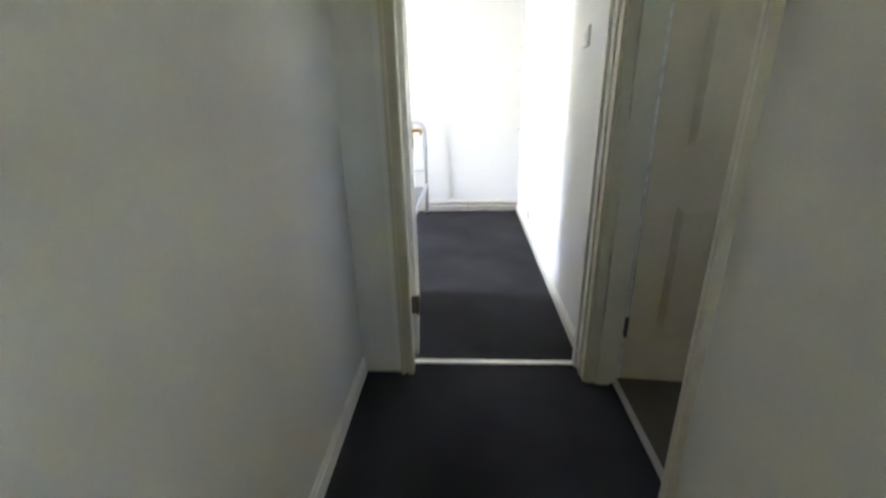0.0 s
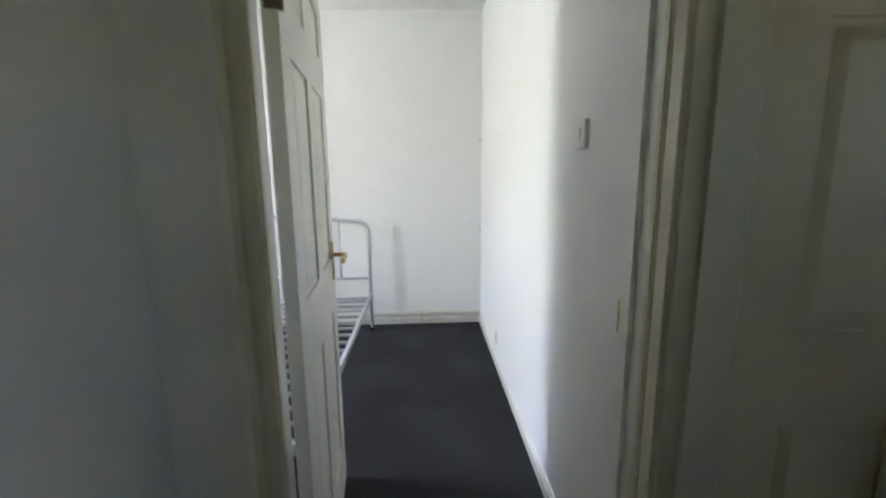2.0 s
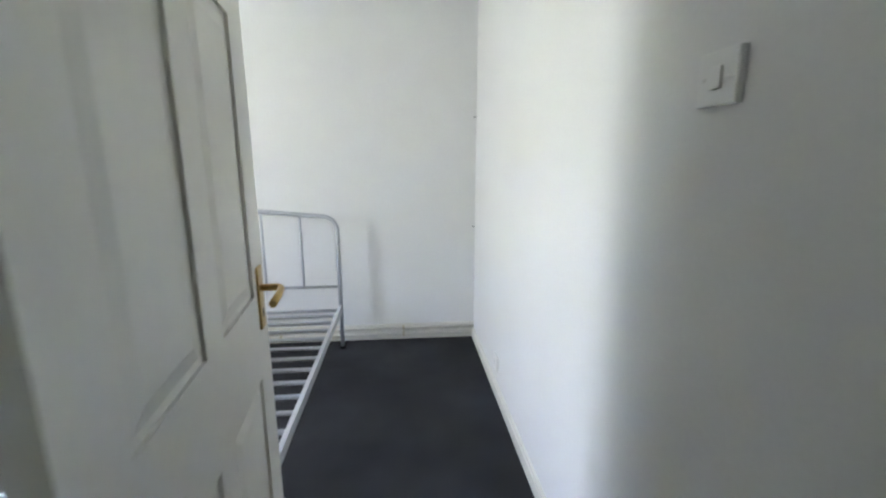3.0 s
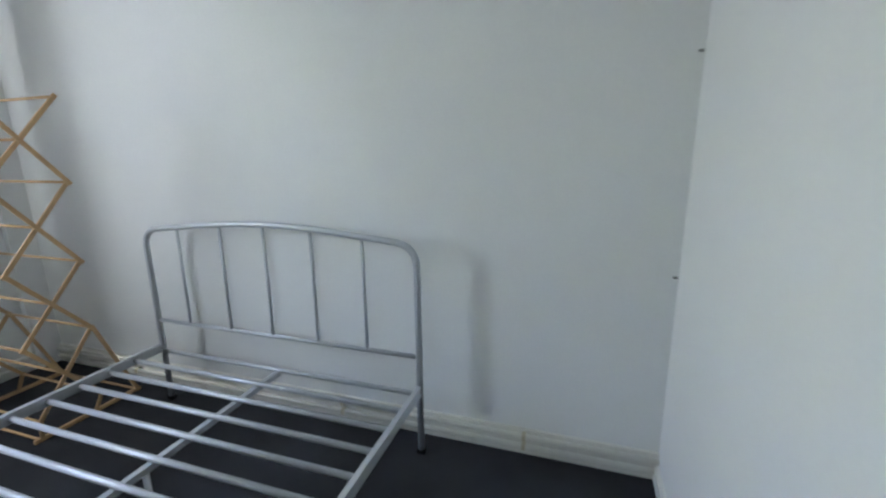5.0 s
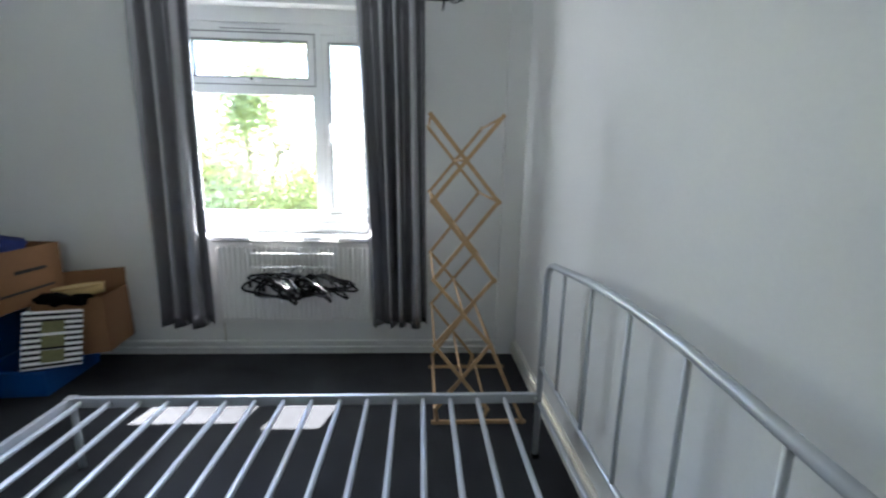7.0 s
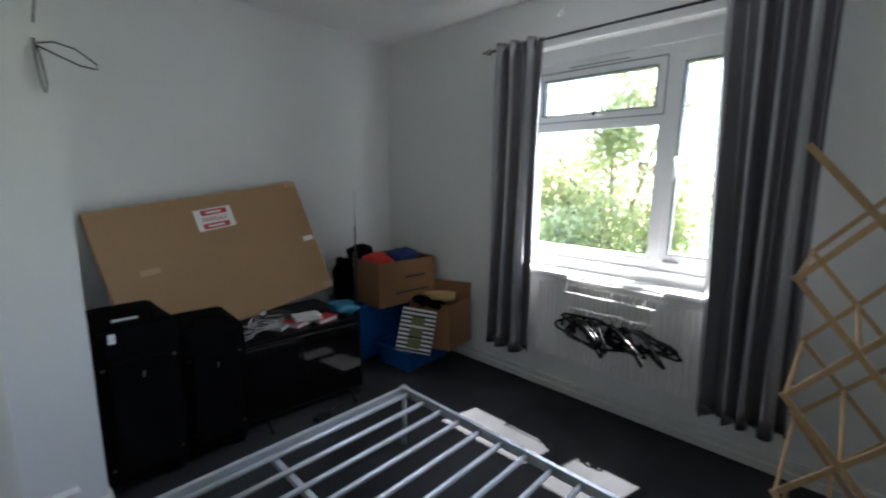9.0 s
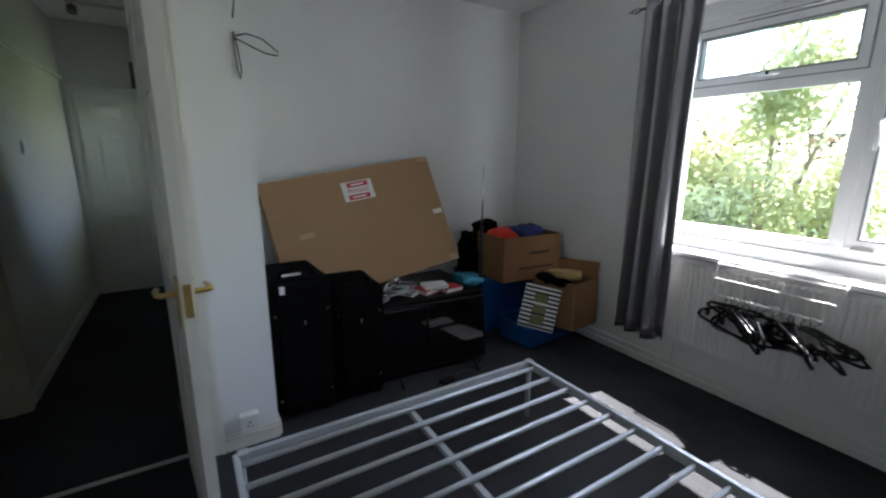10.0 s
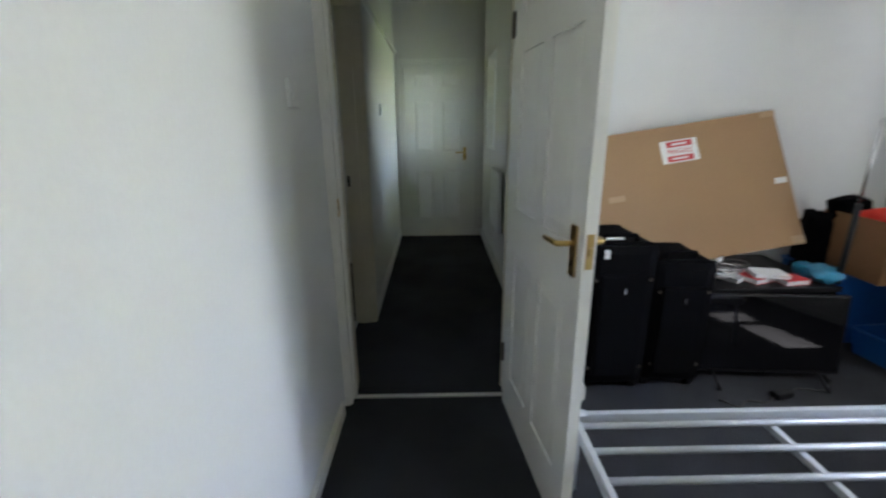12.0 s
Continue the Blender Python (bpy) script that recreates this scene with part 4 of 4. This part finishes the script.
def open_box(m, w, d, h, label, flaps=()):
    """An open cardboard box with thick walls; flaps: (side, degrees)."""
    t = thing("cardboard_box", m, label, "cardboard box")
    k = 0.006
    bm = blocks((-w / 2, -d / 2, 0, w / 2, d / 2, k), (-w / 2, -d / 2, k, -w / 2 + k, d / 2, h), (w / 2 - k, -d / 2, k, w / 2, d / 2, h),
                (-w / 2 + k, -d / 2, k, w / 2 - k, -d / 2 + k, h), (-w / 2 + k, d / 2 - k, k, w / 2 - k, d / 2, h))
    part("body", bm, M_BOX, t)
    for sidename, deg in flaps:
        fb = block(-w / 2 + 0.004, 0, 0, w / 2 - 0.004, 0.12, 0.004) if sidename in "fb" else block(-d / 2 + 0.004, 0, 0, d / 2 - 0.004, 0.12, 0.004)
        rz = {"f": 0, "b": 180, "r": -90, "l": 90}[sidename]
        off = d / 2 if sidename in "fb" else w / 2
        mm = Matrix.Rotation(radians(rz), 4, "Z") @ Matrix.Translation((0, off, h)) @ Matrix.Rotation(radians(deg), 4, "X")
        bmesh.ops.transform(fb, matrix=mm, verts=fb.verts)
        part("flap", fb, M_BOX, t)
    return t


crate(pose(-2.80, -0.215, 0, 0, 0, 4), 0.50, 0.36, 0.165, "low blue plastic crate on the carpet")
crate(pose(-2.72, -0.655, 0, 0, 0, 0), 0.56, 0.42, 0.46, "tall blue plastic crate holding a cardboard box")
ba = open_box(pose(-2.79, -0.48, 0.465, 0, 0, -3), 0.56, 0.46, 0.35, "open brown cardboard box stacked on a crate")
part("print_bar", blocks((-0.17, 0.2302, 0.205, 0.03, 0.2308, 0.225)), M_CABLE, ba)
part("hand_hole", blocks((-0.21, 0.2302, 0.09, 0.13, 0.2308, 0.105)), M_CABLE, ba)
bb = open_box(pose(-2.905, -0.01, 0.168, 3, -3, 12), 0.34, 0.36, 0.345, "smaller open cardboard box with a folded flap", (("l", 80),))
lid = thing("round_lid", pose(-2.93, -0.05, 0.50, 6, -5, 0), "tan lidded tin resting in the box", "tin")
part("tin", bars([(0, 0, 0), (0, 0, 0.055)], r=0.125, sides=28), M_TAN, lid)
part("rim", tube(bmesh.new(), [(0.126 * math.cos(a), 0.126 * math.sin(a), 0.055) for a in [q * math.tau / 28 for q in range(28)]], 0.005, 6, closed=True), M_TAN, lid)
t = thing("dark_scarf", pose(-2.77, -0.03, 0.50), "dark cloth spilling over the box edge", "cloth")
part("cloth", lump(-0.06, -0.15, -0.01, 0.04, 0.13, 0.05, 2.0), M_FABRIC, t)
for (x, y, z, w, d, h, mt, nm, lab, sd) in (
        (-2.60, -0.42, 0.79, 0.17, 0.20, 0.09, M_REDCLOTH, "red_bundle", "bright red cloth bundle in the box", 1.0),
        (-2.86, -0.44, 0.80, 0.26, 0.22, 0.08, M_DBLUE, "blue_bundle", "navy blue folded cloth in the box", 5.0),
        (-2.62, -0.66, 0.80, 0.20, 0.14, 0.13, M_FABRIC, "black_bag", "black bag stuffed behind the red cloth", 9.0)):
    t = thing(nm, pose(x, y, z), lab, "cloth")
    part("cloth", lump(-w / 2, -d / 2, -0.05, w / 2, d / 2, h * 0.75, sd), mt, t)
t = thing("black_coat", pose(-2.50, -0.74, 0.46), "black coat hanging down beside the boxes", "coat")
part("cloth", lump(-0.05, -0.10, -0.46, 0.06, 0.12, 0.34, 3.0, 0.03), M_FABRIC, t)
t = thing("plastic_bag", pose(-2.27, -0.40, 0.46), "turquoise plastic bag on the chest", "bag")
part("bag", lump(-0.08, -0.10, 0.0, 0.08, 0.10, 0.09, 7.0, 0.04), M_CYAN, t)

# striped paper bag leaning on the small box
SM = pose(-2.565, 0.03, 0.19, 22, 0, -46) @ pose(0, 0, 0, 0, -9, 0)
sb = thing("striped_bag", SM, "black and white striped gift bag leaning on the box", "bag")
part("bag", block(-0.13, -0.04, 0.0, 0.13, 0.0, 0.32, bevel=0.004), M_PAPER, sb)
for k in range(10):
    z = 0.008 + k * 0.0312
    part("stripe", blocks((-0.129, 0.0, z, 0.129, 0.0012, z + 0.0155)), M_BLACK, sb)
part("print", blocks((-0.05, 0.0013, 0.03, 0.05, 0.0022, 0.10), (-0.05, 0.0013, 0.115, 0.05, 0.0022, 0.18), (-0.05, 0.0013, 0.195, 0.05, 0.0022, 0.26)), M_OLIVE, sb, "olive picture blocks")
t = thing("paper_sheet", pose(-2.76, -0.10, 0.168), "crumpled white paper in the low crate", "paper")
part("sheet", lump(-0.10, -0.08, 0.0, 0.10, 0.08, 0.03, 4.0, 0.012), M_PAPER, t)

pole = thing("metal_pole", pose(-2.33, -0.33, 0.46), "slim telescopic pole standing upright on the chest", "pole")
part("pole_tube", bars([(0, 0, 0.0), (-0.005, -0.004, 0.46)], r=0.015), M_ROD, pole, "dark grey lower tube")
part("pole_tip", bars([(-0.005, -0.004, 0.46), (-0.012, -0.008, 0.90)], r=0.007), M_CHROME, pole, "thin chromed upper tube")

# ---- power adapter and its lead on the carpet before the television ----
ad = thing("power_adapter", pose(-1.80, 0.06, 0, 0, 0, 14), "black power adapter with a trailing lead on the carpet", "adapter")
part("body", block(-0.05, -0.025, 0.0, 0.05, 0.025, 0.03, bevel=0.006), M_BLACK, ad)
part("lead", bars(round_corner([(0.05, 0, 0.012), (0.12, 0.03, 0.006), (0.20, -0.02, 0.006), (0.29, 0.02, 0.006), (0.33, -0.06, 0.006)], 0.03), r=0.004, sides=6), M_CABLE, ad)
part("lead", bars(round_corner([(-0.05, 0, 0.012), (-0.14, -0.03, 0.006), (-0.24, 0.03, 0.006), (-0.36, -0.01, 0.006), (-0.40, -0.07, 0.006)], 0.03), r=0.004, sides=6), M_CABLE, ad)

# ---- small hook high on the window wall ----
hk = thing("wall_hook", pose(WX, 0.765, 2.50), "small white plastic hook high above the window", "hook")
part("plate", block(0.0, -0.014, -0.035, 0.006, 0.014, 0.035, bevel=0.002), M_PLASTIC, hk)
part("hook", bars(round_corner([(0.006, 0, -0.005), (0.03, 0, -0.02), (0.034, 0, -0.045), (0.05, 0, -0.03)], 0.01), r=0.005, sides=8), M_PLASTIC, hk)

# ---- loose wires from the pier ----
wires = thing("loose_wire", pose(-0.76, DY, 1.93), "loose dark wires looping out of the wall", "wire")
part("wire", bars([(-0.76, DY, 1.935), (-0.80, DY + 0.02, 1.945), (-0.86, DY + 0.03, 1.93), (-0.92, DY + 0.03, 1.885), (-0.92, DY + 0.025, 1.87), (-0.87, DY + 0.02, 1.875), (-0.80, DY + 0.015, 1.905), (-0.76, DY + 0.004, 1.925)], r=0.0028, sides=6), M_CABLE, wires, world=True)
part("wire", bars([(-0.752, DY + 0.003, 1.95), (-0.750, DY + 0.012, 1.88), (-0.757, DY + 0.015, 1.79), (-0.765, DY + 0.012, 1.765), (-0.771, DY + 0.012, 1.80), (-0.764, DY + 0.01, 1.88), (-0.757, DY + 0.003, 1.93)], r=0.0028, sides=6), M_CABLE, wires, world=True)
wires2 = thing("loose_wire", pose(-0.76, DY, 2.1), "short loose wire end on the wall", "wire")
part("wire", bars([(-0.775, DY + 0.002, 2.22), (-0.772, DY + 0.012, 2.12), (-0.764, DY + 0.014, 2.06), (-0.755, DY + 0.012, 2.0)], r=0.003, sides=6), M_CABLE, wires2, world=True)

for o in (wires, wires2):
    o.location += Vector((0.02, 0, -0.022))

# ---- hall picture, and the spot bar on its ceiling ----
PX, PY0, PY1, PZ0, PZ1 = HL + 0.004, -1.15, -0.695, 1.455, 2.085
pic = thing("picture_frame", pose(PX, (PY0 + PY1) / 2, PZ0), "white framed picture with a pale mount on the hall wall", "picture")
bm = bmesh.new()
for a in ((PY0, PZ0, PY0 + 0.032, PZ1), (PY1 - 0.032, PZ0, PY1, PZ1), (PY0 + 0.032, PZ0, PY1 - 0.032, PZ0 + 0.032), (PY0 + 0.032, PZ1 - 0.032, PY1 - 0.032, PZ1)):
    cuboid(bm, PX, a[0], a[1], PX + 0.026, a[2], a[3], bevel=0.003)
part("frame", bm, M_PLASTIC, pic, world=True)
part("mount", blocks((PX, PY0 + 0.03, PZ0 + 0.03, PX + 0.008, PY1 - 0.03, PZ1 - 0.03)), M_MAT, pic, world=True)
part("print", blocks((PX + 0.008, PY0 + 0.11, PZ0 + 0.115, PX + 0.0095, PY1 - 0.11, PZ1 - 0.115)), M_ART, pic, "grey printed picture", world=True)
spot = thing("spotlight_bar", pose(-0.17, -2.6, CZ), "unlit ceiling spotlight bar with two dark spots in the hall", "ceiling light")
part("bar", block(-0.34, -0.015, -0.022, 0.34, 0.015, 0.0, bevel=0.004), M_STRIP, spot)
for x in (-0.3, 0.3):
    sh = part("shade", bars([(x, 0, -0.045), (x, 0.02, -0.09)], r=0.034, sides=14), M_HINGE, spot)
    part("arm", bars([(x, 0, -0.02), (x, 0.005, -0.05)], r=0.008), M_HINGE, spot)

# ---- outside: ground, far block of flats, trees ----
structure("ground", blocks((-900, -900, -4.2, 900, 900, -4.0)), M_GRASS, "grass outside the window, far below", "ground")


def tree(m, height, spread, seed, leaves, label):
    """Tapered trunk, forking limbs, and a crown of many small leaves round the limbs' ends."""
    rg = random.Random(seed)
    t = thing("tree", m, label, "tree", "trees outside the window")
    bm = bmesh.new()

    def limb(a, b, r0, r1):
        d = (b - a).normalized()
        s = d.orthogonal().normalized()
        u = s.cross(d)
        A, B = [], []
        for k in range(7):
            w = math.cos(k * math.tau / 7) * s + math.sin(k * math.tau / 7) * u
            A.append(bm.verts.new(a + w * r0))
            B.append(bm.verts.new(b + w * r1))
        for k in range(7):
            bm.faces.new((A[k], A[(k + 1) % 7], B[(k + 1) % 7], B[k]))
    top = Vector((0, 0, height * 0.5))
    limb(Vector((0, 0, 0)), top, height * 0.016, height * 0.008)
    tips = []
    for k in range(11):
        a = k * 2.4 + rg.uniform(-0.3, 0.3)
        st = Vector((0, 0, height * rg.uniform(0.28, 0.5)))
        e = Vector((math.cos(a) * spread * rg.uniform(0.4, 0.8), math.sin(a) * spread * rg.uniform(0.4, 0.8), height * rg.uniform(0.5, 0.92)))
        limb(st, e, height * 0.007, height * 0.003)
        for q in range(5):
            f = e + Vector((rg.uniform(-1, 1), rg.uniform(-1, 1), rg.uniform(-0.7, 0.8))) * spread * 0.38
            limb(st.lerp(e, rg.uniform(0.5, 1)), f, height * 0.003, height * 0.001)
            tips += [f, st.lerp(f, 0.8)]
    part("trunk", bm, M_BARK, t)
    vs, fs = [], []
    for k in range(leaves):
        c = rg.choice(tips) + Vector((rg.gauss(0, 1), rg.gauss(0, 1), rg.gauss(0, 0.8))) * spread * 0.105
        s = rg.uniform(0.05, 0.11)
        u = Vector((rg.uniform(-1, 1), rg.uniform(-1, 1), rg.uniform(-1, 1))).normalized()
        w = u.orthogonal().normalized()
        i = len(vs)
        vs += [c - u * s, c + w * s * 0.55, c + u * s, c - w * s * 0.55]
        fs.append((i, i + 1, i + 2, i + 3))
    me = bpy.data.meshes.new("crown")
    me.from_pydata([tuple(v) for v in vs], [], fs)
    me.materials.append(M_LEAF)
    o = new("crown", me)
    o.parent = t
    tagged(o, "loose crown of small sunlit green leaves", kind="stuff")
    return t


tree(pose(-11.5, -2.2, -4.0), 8.4, 3.0, 2, 22000, "leafy green tree close outside the window")
tree(pose(-13.5, -8.0, -4.0), 9.0, 3.4, 5, 20000, "leafy green tree beside the near tree")
tree(pose(-15.0, 3.2, -4.0), 7.9, 3.2, 9, 18000, "leafy green tree further from the window")
tree(pose(-22.0, -14.0, -4.0), 9.0, 4.0, 12, 12000, "leafy green tree in the distance")
flats = thing("apartment_block", pose(-60, -30, -4.0, 0, 0, 30), "distant pale brick block of flats behind the trees", "building")
part("wall", blocks((-5, -16, 0, 5, 16, 7.5)), M_BRICK, flats)
part("roof", blocks((-5.4, -16.4, 7.5, 5.4, 16.4, 7.9)), M_HINGE, flats)
for j in range(3):
    for k in range(7):
        part("window", blocks((5.0, -14.5 + 4.4 * k, 0.9 + 2.4 * j, 5.05, -12.7 + 4.4 * k, 2.2 + 2.4 * j)), M_SCREEN, flats)
